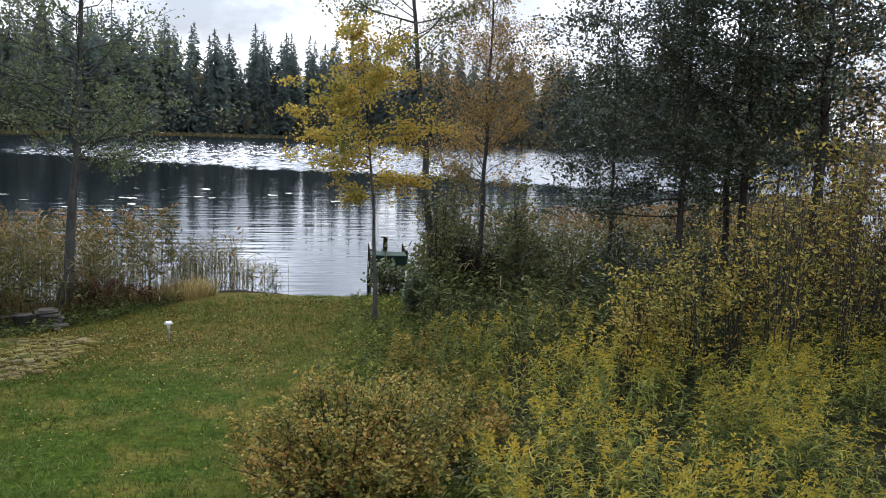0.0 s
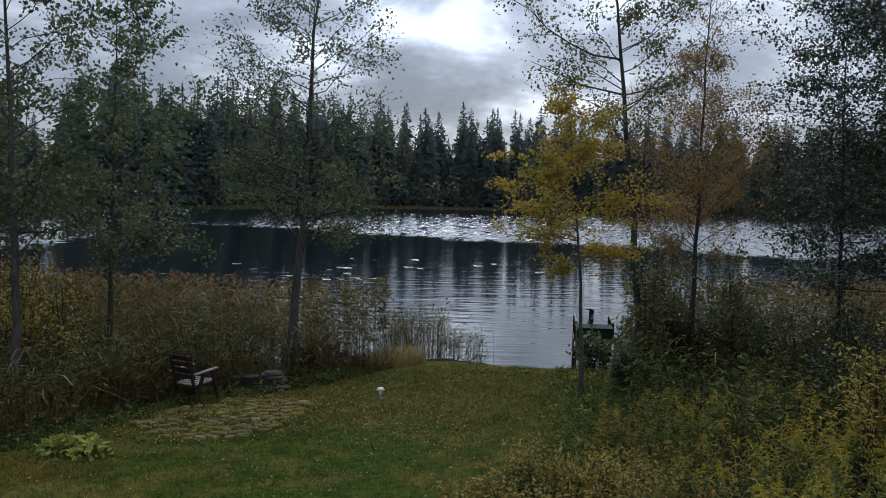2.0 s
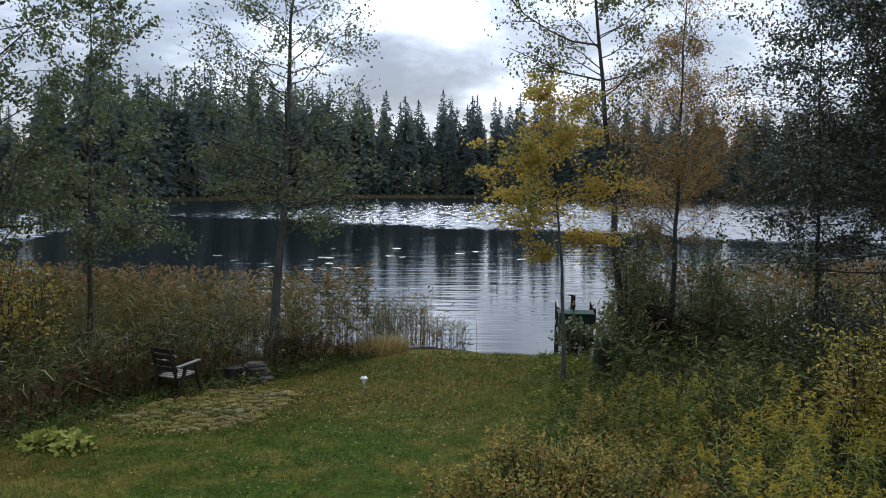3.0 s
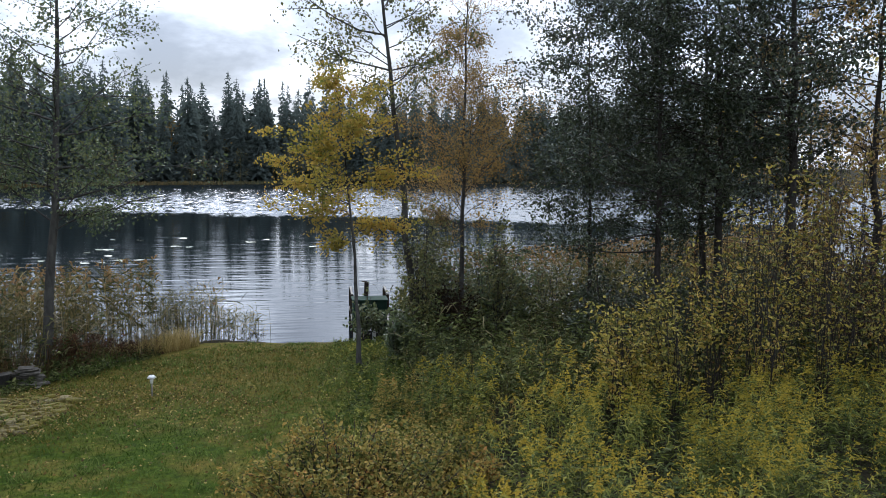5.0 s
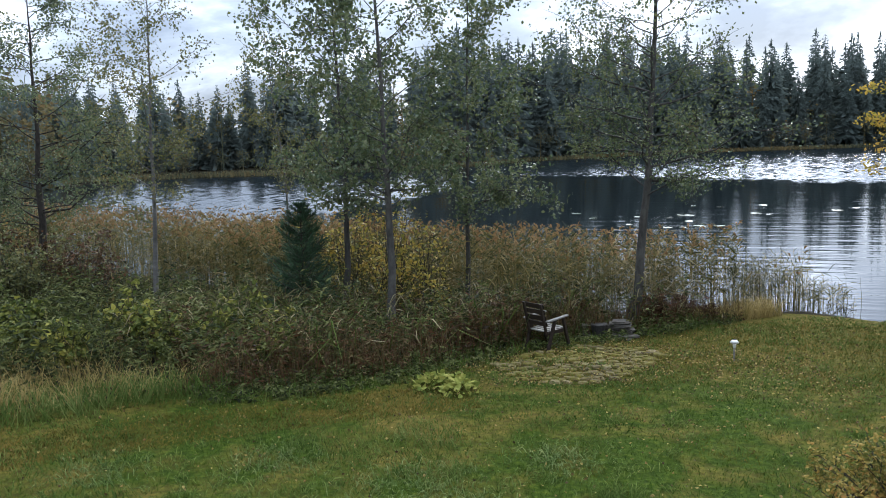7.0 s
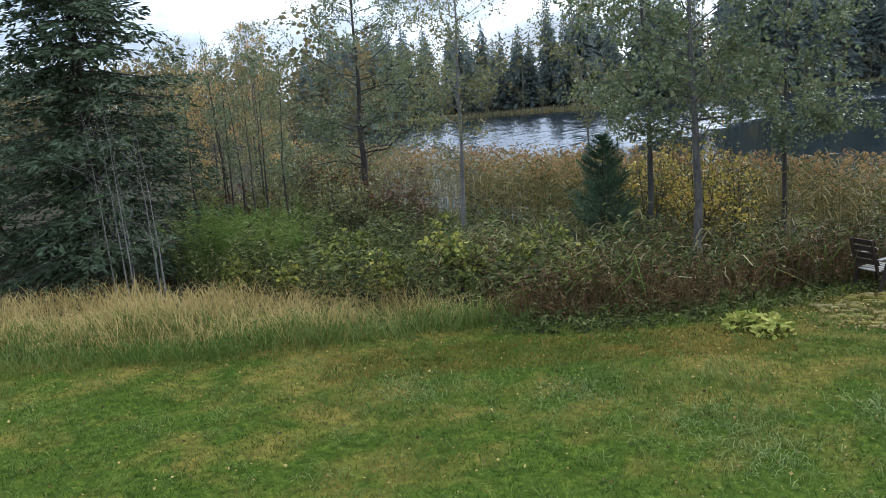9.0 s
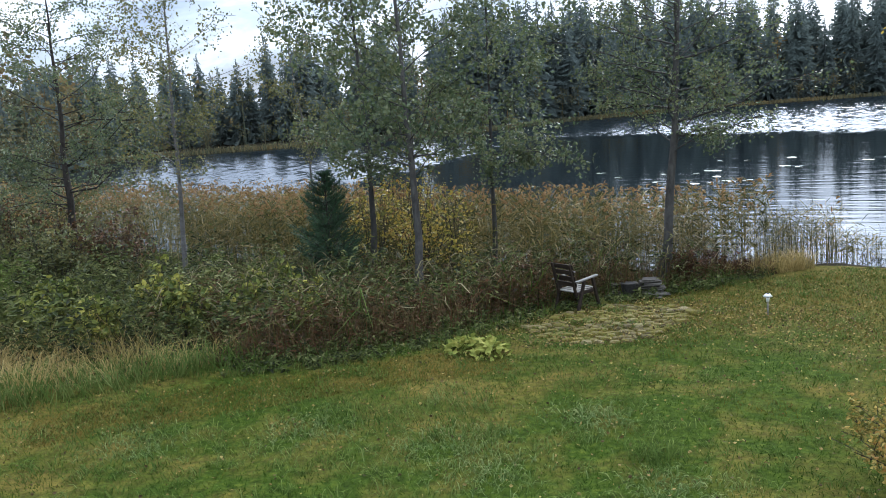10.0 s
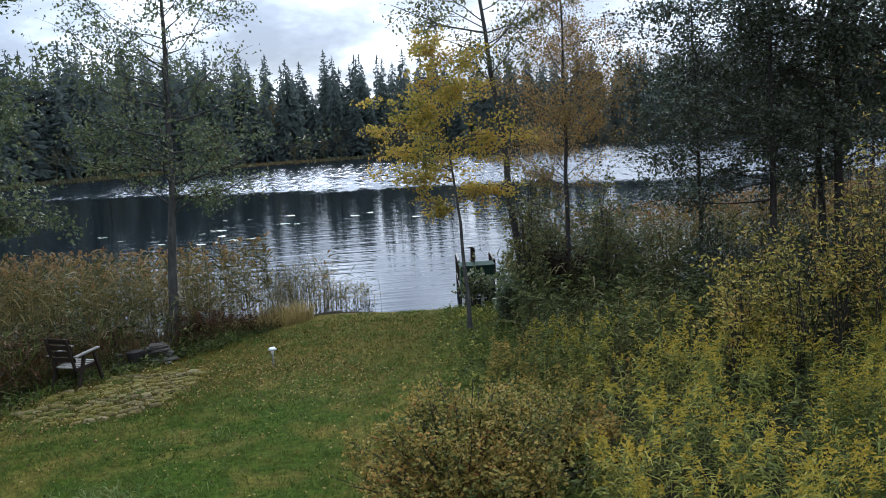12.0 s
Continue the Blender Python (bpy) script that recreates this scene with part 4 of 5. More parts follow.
# autumn birches closing the view behind the stand
for x, y, h, leafage in [(16.0, 19.5, 9.0, M_ORANGE), (18.5, 18.0, 8.0, M_WILLOW), (21.0, 20.5, 10.0, M_ORANGE), (14.2, 22.0, 7.0, M_BIRCH), (17.5, 24.0, 9.0, M_SHADELEAF), (23.5, 18.0, 9.5, M_BIRCH), (20.5, 15.8, 7.5, M_ORANGE)]:
    broadleaf("autumn_birch", trunk((x, y, 0), (x + 0.15, y, h * 0.5), (x - 0.1, y, h)), 0.08, 1.2, h, 2.1, 32, 0.14, 60,
              M_DARKBARK, leafage, "birch with thinning rust and amber leaves behind the dark stand", 0.6, None, [], "autumn birches", 0.1, 4)


# ---------------------------------------------------------------- plants in patches
def in_polygon(n, poly):
    poly = np.asarray(poly, float)
    lo, hi = poly.min(0), poly.max(0)
    got = []
    while sum(map(len, got)) < n:
        p = rng.uniform(lo, hi, (n * 2, 2))
        inside = np.zeros(len(p), bool)
        for (ax, ay), (bx, by) in zip(poly, np.roll(poly, -1, axis=0)):
            cross = (ay > p[:, 1]) != (by > p[:, 1])
            inside ^= cross & (p[:, 0] < (bx - ax) * (p[:, 1] - ay) / (by - ay if by != ay else 1e-9) + ax)
        got.append(p[inside])
    p = np.concatenate(got)[:n]
    return np.column_stack([p, np.maximum(ground_z(p[:, 0], p[:, 1]), WATER_Z - 0.3)])


def level(n):
    a = rng.uniform(0, 2 * np.pi, n)
    return np.stack([np.cos(a), np.sin(a), np.zeros(n)], 1)


def reed_bed(name, n, poly, hmin, hmax, label, plumes=0.6, leaf_count=6, slim=1.0):
    p = in_polygon(n, poly)
    h = rng.uniform(hmin, hmax, n)
    stems, plume = Soup(), Soup()
    lean = level(n)
    bend = rng.uniform(0.02, 0.16, n)
    blades(stems, p, lean, h, 0.011, bend)
    for k in range(leaf_count):
        f = rng.uniform(0.25, 0.95, n)
        base = p + np.array([0, 0, 1.0]) * (h * f)[:, None] + lean * (h * bend * f ** 1.5)[:, None]
        ribbons(stems, base, level(n) + np.array([0, 0, 1.1]) * rng.uniform(0.2, 1.4, (n, 1)), rng.uniform(0.25, 0.6, n), rng.uniform(0.018, 0.036, n) * slim, rng.uniform(0.3, 1.3))
    pick = rng.uniform(size=n) < plumes
    m = int(pick.sum())
    tip = p[pick] + np.array([0, 0, 1.0]) * (h[pick] * (0.97 - 0.3 * bend[pick]))[:, None] + lean[pick] * (h[pick] * bend[pick])[:, None]
    for _ in range(3):
        ribbons(plume, tip, lean[pick] * 0.6 + rng.normal(scale=0.3, size=(m, 3)) + np.array([0, 0, 1.0]), rng.uniform(0.14, 0.28, m), 0.045, 0.7)
    root = thing(name, Matrix.Identity(4), label, "reeds", kind="stuff")
    part("stems", stems, M_REED, root)
    part("plumes", plume, M_PLUME, root)


def clump(p):
    """Slow rise and fall over the ground, 0 to 1."""
    x, y = p[:, 0], p[:, 1]
    return 0.5 + 0.27 * np.sin(1.9 * x + 1.4 * np.sin(1.3 * y)) + 0.23 * np.sin(2.3 * y + 1.7 + 1.2 * np.sin(1.1 * x))


def herbs(name, n, poly, hmin, hmax, leaf, count, material, label, plume=0, plume_material=None, stem=0.008, category="weeds", width=0.3):
    p = in_polygon(n, poly)
    h = rng.uniform(hmin, hmax, n) * (0.62 + 0.6 * clump(p))
    own = rng.uniform(0.5, 1.35, n)
    lean, bend = level(n), rng.uniform(0.02, 0.4, n)
    s, pl = Soup(), Soup()
    blades(s, p, lean, h, stem, bend)
    for k in range(count):
        f = rng.uniform(0.12, 0.98, n)
        base = p + np.array([0, 0, 1.0]) * (h * f * (1 - 0.35 * bend * f))[:, None] + lean * (h * bend * f ** 1.6)[:, None]
        leaves(s, base, level(n) + np.array([0, 0, 1.0]) * rng.uniform(-0.7, 0.6, (n, 1)), leaf * own * rng.uniform(0.6, 1.2, n), width)
    for k in range(plume):
        top = p + np.array([0, 0, 1.0]) * (h * (1 - 0.35 * bend))[:, None] + lean * (h * bend)[:, None]
        out = level(n)
        f = rng.uniform(0, 1, (n, 1))
        reach = rng.uniform(0.02, 0.16, (n, 1)) * (1.1 - f)
        base = top + np.array([0, 0, 1.0]) * (f * 0.30 - 0.10) + out * reach - np.array([0, 0, 0.25]) * reach
        leaves(pl, base, out + rng.normal(scale=0.5, size=(n, 3)), rng.uniform(0.02, 0.055, n), 0.4)
    root = thing(name, Matrix.Identity(4), label, category, kind="stuff")
    part("foliage", s, material, root)
    if plume:
        part("plumes", pl, plume_material, root)


def grass_patch(name, n, poly, hmin, hmax, width, bend, material, label, wind=None, single=False):
    p = in_polygon(n, poly)
    s = Soup()
    lean = level(n) if wind is None else unit(level(n) + np.array(wind))
    blades(s, p, lean, rng.uniform(hmin, hmax, n) * (1.0 if single else 0.65 + 0.6 * clump(p)), width, rng.uniform(bend * 0.3, bend * 1.4, n), single)
    tagged(part(name, s, material), label, "grass", kind="stuff")


EDGE = [(0.6, 22.4), (-0.6, 21.2), (-1.9, 19.9), (-3.2, 19.2), (-5.3, 17.2), (-5.7, 16.0), (-6.4, 14.4), (-7.8, 12.6), (-9.4, 11.5), (-10.7, 10.5), (-11.7, 9.2), (-12.9, 7.7), (-15.4, 5.9), (-20, 2)]
reed_bed("reed_bed", 3600, [(-0.9, 21.4), (-2, 20.3), (-3.2, 19.7), (-5.3, 18.2), (-7, 17.6), (-12, 18.5), (-18, 20), (-18, 27), (-9, 26.5), (-4, 25), (-1.6, 23.6)], 1.7, 2.5,
         "tall dry tan reeds standing along the lake shore", 0.4)
reed_bed("reed_bed", 2300, [(-11, 18.5), (-20, 20.5), (-32, 25), (-36, 33), (-24, 31), (-13, 27)], 1.8, 2.6, "rust-tinted reed bed round the bay", 0.95, 5)
reed_bed("reed_fringe", 120, [(0.3, 23.2), (0.0, 25.4), (1.2, 25.6), (2.1, 24.6), (1.0, 23.7)], 0.5, 1.15, "short green reeds scattered in the shallows", 0.0, 3, 0.6)
reed_bed("reed_fringe", 280, [(-1.2, 22.2), (-1.6, 25.5), (0.1, 26.0), (0.5, 23.2)], 1.0, 1.8, "sparse thin reeds standing in the shallow water", 0.02, 4, 0.6)
reed_bed("reed_bed", 2400, [(6.4, 21.6), (7.4, 24.5), (9, 26.5), (18, 30), (26, 30), (20, 24), (12, 20.5)], 1.7, 2.4, "ochre reeds at the wooded side of the shore", 0.7, 5)
herbs("bank_weeds", 1100, [(-1.9, 20.2), (-5.3, 17.6), (-6.4, 14.9), (-7.8, 13.0), (-9.4, 12.0), (-12, 13), (-13, 18), (-8, 18.6), (-4, 20)], 0.7, 1.6, 0.14, 17, M_HERB,
      "tangled dark green weeds on the bank below the reeds", 0, None, 0.008, "weeds", 0.28)
herbs("rust_weeds", 1500, [(-2.0, 20.3), (-5.0, 18.3), (-6.0, 15.6), (-7.4, 13.2), (-9.2, 11.8), (-13, 13), (-10, 17), (-5, 19)], 0.5, 1.2, 0.14, 12, M_RUST,
      "reddish brown withered weeds at the lawn's edge", 0, None, 0.008, "weeds", 0.3)
herbs("red_weeds", 110, [(-3.0, 19.3), (-1.6, 20.4), (-1.9, 21.0), (-3.3, 20.0)], 0.5, 1.0, 0.10, 22, M_REDWEED, "dark red withered weeds beside the fireplace", 0, None, 0.007, "weeds", 0.35)
herbs("meadow_weeds", 1500, [(-9.4, 12.2), (-10.9, 11.4), (-12.4, 10.2), (-20, 10.5), (-24, 14), (-22, 19), (-13, 18)], 0.8, 1.6, 0.15, 18, M_HERB,
      "dense green weeds and nettles below the alders", 0, None, 0.008, "weeds", 0.35)
herbs("goldenrod_stand", 460, [(-16.2, 11.3), (-19.3, 10.6), (-20.2, 12.8), (-17.2, 13.6)], 1.6, 2.1, 0.12, 40, M_LONGGRASS,
      "upright pale green goldenrod stand by the spruce", 0, None, 0.008, "goldenrod", 0.22)
grass_patch("dry_grass_strip", 7500, [(-9.6, 11.8), (-10.7, 10.7), (-11.7, 9.4), (-12.9, 7.9), (-15.4, 6.1), (-20, 3), (-23, 6), (-17.5, 9.8), (-13, 11.3)], 0.3, 0.85, 0.014, 0.85, M_DRYGRASS,
            "bleached straw-coloured tall grass along the meadow edge", (0.3, -0.3, 0))
grass_patch("green_fringe_grass", 5200, [(-8.8, 11.5), (-10.4, 10.1), (-11.5, 8.7), (-12.7, 7.1), (-15.2, 5.3), (-18, 2.8), (-21, 4.2), (-16.2, 7.6), (-13.4, 9.4), (-11.0, 11.3)], 0.25, 0.7, 0.017, 1.0, M_LONGGRASS,
            "long green grass at the foot of the dry strip")
grass_patch("shore_tussock", 1600, [(-0.1, 22.2), (-0.8, 21.3), (-2.0, 20.2), (-2.6, 20.8), (-1.2, 22.4), (-0.4, 22.8)], 0.4, 0.75, 0.012, 0.7, M_DRYGRASS, "rounded tussocks of dry sedge at the water's edge")


def strap_litter(name, n, poly, zmax, label):
    """Bent dead reed leaves caught in the weeds."""
    p = in_polygon(n, poly)
    p[:, 2] += rng.uniform(0.15, zmax, n)
    s = Soup()
    ribbons(s, p, level(n) + np.array([0, 0, 1.0]) * rng.uniform(0.0, 2.4, (n, 1)), rng.uniform(0.25, 0.6, n), rng.uniform(0.012, 0.026, n), 0.7)
    tagged(part(name, s, M_STRAW), label, "leaves", kind="stuff")


strap_litter("dead_reed_leaves", 1700, [(-0.8, 21.4), (-2.0, 20.0), (-5.4, 17.2), (-6.4, 14.7), (-7.8, 12.9), (-9.6, 11.9), (-13, 12.6), (-12, 16), (-6, 19.3), (-2, 21.8)], 1.3, "bent straw-coloured dead reed leaves among the weeds")
strap_litter("dead_reed_leaves", 320, [(3.6, 20), (4.4, 14.6), (7, 14), (12, 13.4), (12, 18), (8, 21)], 1.7, "pale bent grass leaves in the shaded weeds")

for poly, n, label in (([(-1.9, 20.2), (-5.3, 17.6), (-6.4, 14.9), (-7.8, 13.0), (-9.4, 12.0), (-12, 13), (-13, 18), (-8, 18.6), (-4, 20)], 2400, "rank tall grass tangled with the bank weeds"),
                       ([(-9.4, 12.2), (-10.9, 11.4), (-12.4, 10.2), (-20, 10.5), (-24, 14), (-22, 19), (-13, 18)], 3000, "rank tall grass below the alders"),
                       ([(4.2, 17.6), (3.8, 14.6), (4.6, 13.2), (7, 13.8), (12, 13), (14, 15), (12, 19.5), (8, 21.6), (5.4, 21.4), (4.8, 19.8)], 2400, "rank tall grass in the shade of the trees")):
    grass_patch("tall_grass", n, poly, 0.5, 1.35, 0.014, 0.8, M_REED, label)

# low growth creeping over the lawn's edges
STRIP = [(-1.0, 21.2), (-2.0, 19.7), (-3.3, 19.0), (-5.6, 16.3), (-6.4, 14.3), (-7.9, 12.3), (-9.5, 11.2), (-10.2, 11.4), (-8.4, 13.2), (-6.9, 15.0), (-6.0, 17.2), (-3.6, 19.9), (-1.6, 21.6)]
herbs("edge_weeds", 700, STRIP, 0.15, 0.6, 0.10, 12, M_RUST, "low rust-brown weeds creeping over the lawn's edge", 0, None, 0.006, "weeds", 0.35)
herbs("edge_greens", 900, STRIP, 0.1, 0.45, 0.11, 12, M_HERB, "low green weeds along the lawn's edge", 0, None, 0.006, "weeds", 0.4)
grass_patch("dead_stems", 1500, STRIP, 0.4, 1.1, 0.012, 0.3, M_RUST, "upright brown dead stems along the weed bank")
grass_patch("edge_grass", 2400, STRIP, 0.15, 0.5, 0.012, 0.8, M_LONGGRASS, "uneven grass left by the mower along the weeds")
SIDE = [(2.0, 8.4), (2.2, 12.8), (3.1, 17.4), (3.6, 20.6), (5.2, 20.8), (4.6, 17.4), (4.2, 13), (3.2, 10.4)]
herbs("path_weeds", 900, SIDE, 0.12, 0.42, 0.09, 14, M_GOLDLEAF, "low green undergrowth at the foot of the maple", 0, None, 0.006, "weeds", 0.45)
grass_patch("path_grass", 3000, SIDE, 0.12, 0.4, 0.012, 0.8, M_LONGGRASS, "long grass fringing the weeds beside the lawn")
herbs("goldenrod_undergrowth", 1600, [(2.4, 9.4), (1.9, 7.4), (2.2, 5.0), (5.0, 4.2), (11, 5.5), (14, 11), (11, 12.6), (6.6, 13.2), (4.6, 12.2)], 0.25, 0.7, 0.12, 12, M_HERB, "leafy undergrowth between the goldenrod stems", 0, None, 0.007, "weeds", 0.28)
grass_patch("patio_moss_grass", 2200, [(-2.15, 16.55), (-2.75, 14.6), (-3.5, 13.95), (-4.7, 13.9), (-5.45, 15.0), (-4.9, 16.3), (-4.1, 17.0), (-3.3, 17.35)], 0.04, 0.095, 0.012, 1.2, M_DRYLAWN, "moss and grass grown up between the paving stones", None, True)

# dry brown turf towards the shore and round the paving
grass_patch("dry_turf", 15000, [(-1.2, 20.9), (-2.6, 18.9), (-5.2, 16.6), (-5.6, 14.4), (-2.4, 13.8), (-0.6, 16.2), (0.4, 14.4), (1.8, 15.2), (3.2, 19.0), (3.6, 21.3)], 0.03, 0.085, 0.012, 1.0, M_DRYLAWN, "dry brown turf towards the shore", None, True)
grass_patch("yellow_turf", 9000, [(-5.9, 13.4), (-7.6, 11.6), (-9.4, 10.4), (-11.2, 8.4), (-10.2, 7.4), (-8.2, 9.2), (-6.4, 10.8), (-4.6, 12.2)], 0.03, 0.09, 0.012, 1.0, M_DRYLAWN, "yellowed turf along the weed bank", None, True)
LOOSE = [(-1.0, 20.6), (-2.6, 18.6), (-5.2, 15.9), (-6.0, 13.9), (-7.4, 11.9), (-9.4, 10.7), (-9.6, 11.4), (-7.6, 12.6), (-6.2, 14.6), (-5.3, 16.6), (-2.6, 19.4)]
herbs("straggling_weeds", 300, LOOSE, 0.08, 0.34, 0.10, 12, M_HERB, "low leafy weeds straggling out of the bank", 0, None, 0.006, "weeds", 0.42)
grass_patch("straggling_grass", 1300, LOOSE, 0.08, 0.32, 0.013, 1.1, M_LONGGRASS, "ragged uncut grass at the foot of the bank")
grass_patch("leaning_blades", 330, [(-2.6, 19.8), (-5.3, 17.6), (-6.4, 14.9), (-7.8, 13.0), (-9.4, 12.0), (-12, 13), (-11, 16), (-6, 18.6)], 0.9, 1.7, 0.024, 1.3, M_LONGGRASS, "pale broad grass blades leaning out of the weeds")

# the mown edge runs out unevenly into the weeds
FRINGE = [(1.3, 8.6), (1.5, 12.8), (2.35, 17.4), (3.3, 21.9), (4.2, 21.6), (3.4, 17.4), (2.6, 13), (2.3, 10.4)]
herbs("fringe_weeds", 330, FRINGE, 0.06, 0.3, 0.08, 12, M_GOLDLEAF, "low weeds straggling out onto the lawn", 0, None, 0.006, "weeds", 0.45)
grass_patch("fringe_grass", 1500, FRINGE, 0.06, 0.26, 0.012, 1.0, M_LONGGRASS, "uncut grass along the weedy side of the lawn")

# right-hand side


def goldenrod(name, n, poly, hmin, hmax, label):
    """Leafy stems with arching lance leaves and one-sided feathery plumes, in loose clumps."""
    centres = in_polygon(n // 5, poly)
    p = np.repeat(centres, 5, axis=0) + np.append(rng.normal(scale=0.16, size=(len(centres) * 5, 2)), np.zeros((len(centres) * 5, 1)), axis=1)
    n = len(p)
    h = np.repeat(rng.uniform(hmin, hmax, len(centres)), 5) * rng.uniform(0.8, 1.08, n)
    lean, bend = unit(level(n) + np.array([0.3, -0.5, 0])), rng.uniform(0.04, 0.3, n)
    up = np.array([0, 0, 1.0])

    def on_stem(f):
        return p + up * (h * f * (1 - 0.35 * bend * f))[:, None] + lean * (h * bend * f ** 1.6)[:, None]
    s, pl = Soup(), Soup()
    blades(s, p, lean, h, 0.010, bend)
    for k in range(28):
        f = np.clip((k + rng.uniform(0, 1, n)) / 28 * 0.78 + 0.2, 0, 0.97)
        ribbons(s, on_stem(f), level(n) + up * rng.uniform(0.0, 0.6, (n, 1)), rng.uniform(0.14, 0.24, n) * (1.2 - 0.55 * f), rng.uniform(0.015, 0.026, n), rng.uniform(0.6, 1.4))
    big = rng.uniform(0.4, 1.25, n) * np.interp(p[:, 0] - 0.35 * (p[:, 1] - 8), [2.5, 6.0], [0.5, 1.0])
    for k in range(9):
        out = unit(level(n) + lean * 0.9)
        reach = (0.20 * (1.05 - k / 9) + 0.03) * big
        root = on_stem(np.full(n, 0.96)) + up * (big * (0.46 * k / 9 - 0.22))[:, None] + lean * (big * 0.12 * (k / 9) ** 2)[:, None]
        for j in range(7):
            g = (j + 0.6) / 7
            base = root + out * (reach * g)[:, None] + up * (reach * (0.7 * g - 0.6 * g * g))[:, None]
            leaves(pl, base, out * 0.8 + up * 0.5 + rng.normal(scale=0.3, size=(n, 3)), rng.uniform(0.026, 0.052, n) * (0.6 + 0.4 * big), 0.42)
    root = thing(name, Matrix.Identity(4), label, "goldenrod", kind="stuff")
    part("foliage", s, M_GOLDLEAF, root)
    part("plumes", pl, M_GOLDPLUME, root)


goldenrod("goldenrod_field", 900, [(2.7, 9.6), (2.1, 7.2), (2.4, 5.4), (5.0, 4.6), (11, 6), (14, 11), (11, 12.6), (6.6, 13.2), (4.6, 12.2)], 0.75, 1.25, "tall yellowing goldenrod covering the slope below the house")
goldenrod("goldenrod_clumps", 55, [(3.2, 12.8), (3.5, 12.0), (6.6, 13.2), (6.4, 14.2), (3.6, 14.0)], 1.0, 1.4, "taller goldenrod clumps standing before the dark shrubs")
herbs("shade_weeds", 1500, [(4.2, 17.6), (3.8, 14.6), (4.2, 12.6), (7, 13.4), (12, 12.4), (15, 14), (12, 19.5), (8, 21.6), (5.4, 21.4), (4.8, 19.8)], 0.7, 1.8, 0.14, 20, M_HERB,
      "dark overgrown weeds and nettles under the trees", 0, None, 0.009, "weeds", 0.3)
herbs("withered_weeds", 260, [(2.4, 12.6), (2.5, 10.4), (4.6, 11.6), (4.4, 14.8), (3.2, 15.6)], 0.4, 0.8, 0.07, 26, M_BUSH,
      "brown withered undergrowth behind the bush", 0, None, 0.007, "weeds", 0.4)


def shrub(name, o, radius, height, stems, leaf, count, material, label, group="", up=1.3, bark=None, width=0.7, oval=False):
    root = thing(name, Matrix.Translation((o[0], o[1], gz(o[0], o[1]))), label, "shrub", group)
    lf = Soup()
    for _ in range(stems):
        st = Soup()
        az, out = rng.uniform(0, 2 * np.pi), radius * math.sqrt(rng.uniform(0.02, 1))
        hh = height * math.sqrt(max(0.12, 1 - (out / radius) ** 2 * 0.75)) * rng.uniform(0.7, 1.08)
        s = np.linspace(0, 1, 6)[:, None]
        d = np.array([np.cos(az), np.sin(az), 0])
        b0 = d * out * 0.25
        line = b0 + d * out * 0.75 * s ** up + np.array([0, 0, hh]) * s ** 0.9 + np.cumsum(rng.normal(scale=0.015 * height, size=(6, 3)), 0)
        tube(st, line, np.linspace(0.012, 0.003, 6), 4)
        ends = [line]
        for _ in range(4):
            f = rng.uniform(0.35, 0.95)
            a = np.array([np.interp(f, s[:, 0], line[:, k]) for k in range(3)])
            dd = unit(d * 0.5 + rng.normal(scale=0.6, size=3) + np.array([0, 0, 0.6]))
            tw = a + dd * hh * rng.uniform(0.12, 0.28) * np.linspace(0, 1, 3)[:, None]
            tube(st, tw, [0.005, 0.004, 0.002], 3)
            ends.append(tw)
        part("stem", st, bark or M_DARKBARK, root)
        pick = rng.integers(0, len(ends), count)
        f = rng.uniform(0.08 if height < 1.5 else 0.2, 1.0, count)
        base = np.array([[np.interp(ff, np.linspace(0, 1, len(ends[p])), ends[p][:, k]) for k in range(3)] for p, ff in zip(pick, f)])
        base += rng.normal(scale=0.03 + 0.012 * height, size=base.shape)
        leaves(lf, base, rng.normal(size=base.shape) * [1, 1, 0.6], leaf * rng.uniform(0.6, 1.3, count), width, 0.12, oval)
    part("leaves", lf, material, root)
    return root


shrub("spiraea_bush", (1.4, 8.55), 1.5, 1.5, 195, 0.05, 135, M_BUSH, "rounded spiraea bush turning olive, yellow and rust", "", 1.2, None, 0.7, True)
shrub("spiraea_bush", (2.8, 9.9), 0.95, 1.0, 80, 0.052, 110, M_BUSH, "smaller spiraea bush with fading leaves", "", 1.2, None, 0.7, True)
for k, (x, y, h) in enumerate([(6.5, 11.9, 2.3), (7.0, 12.6, 2.7), (7.5, 11.8, 3.0), (8.5, 12.2, 3.9), (9.2, 11.8, 4.9), (9.9, 12.6, 5.0), (10.6, 12.0, 5.2), (11.3, 12.4, 5.2), (8.2, 13.4, 3.0), (12.2, 12.2, 4.6), (13.2, 12.5, 4.4)]):
    shrub("willow_sucker", (x, y), 0.65, h, 20, 0.085, 46, M_WILLOW, "upright sucker shoots with yellowing leaves", "yellow suckers", 1.6, None, 0.5, True)
for x, y, h, r in [(6.3, 20.8, 2.8, 0.8), (7.2, 19.6, 2.5, 0.9), (5.4, 20.4, 3.3, 0.6), (4.9, 18.9, 3.3, 0.5), (5.9, 20.9, 3.8, 0.6), (6.8, 19.2, 3.4, 0.7), (7.6, 20.6, 2.9, 0.8), (4.3, 18.2, 1.3, 0.4)]:
    shrub("alder_shrub", (x, y), r, h, 26, 0.09, 70, M_BIRCH if h > 3 else M_ALDER, "loose leafy shrub under the birches", "dark shrubs", 1.2)
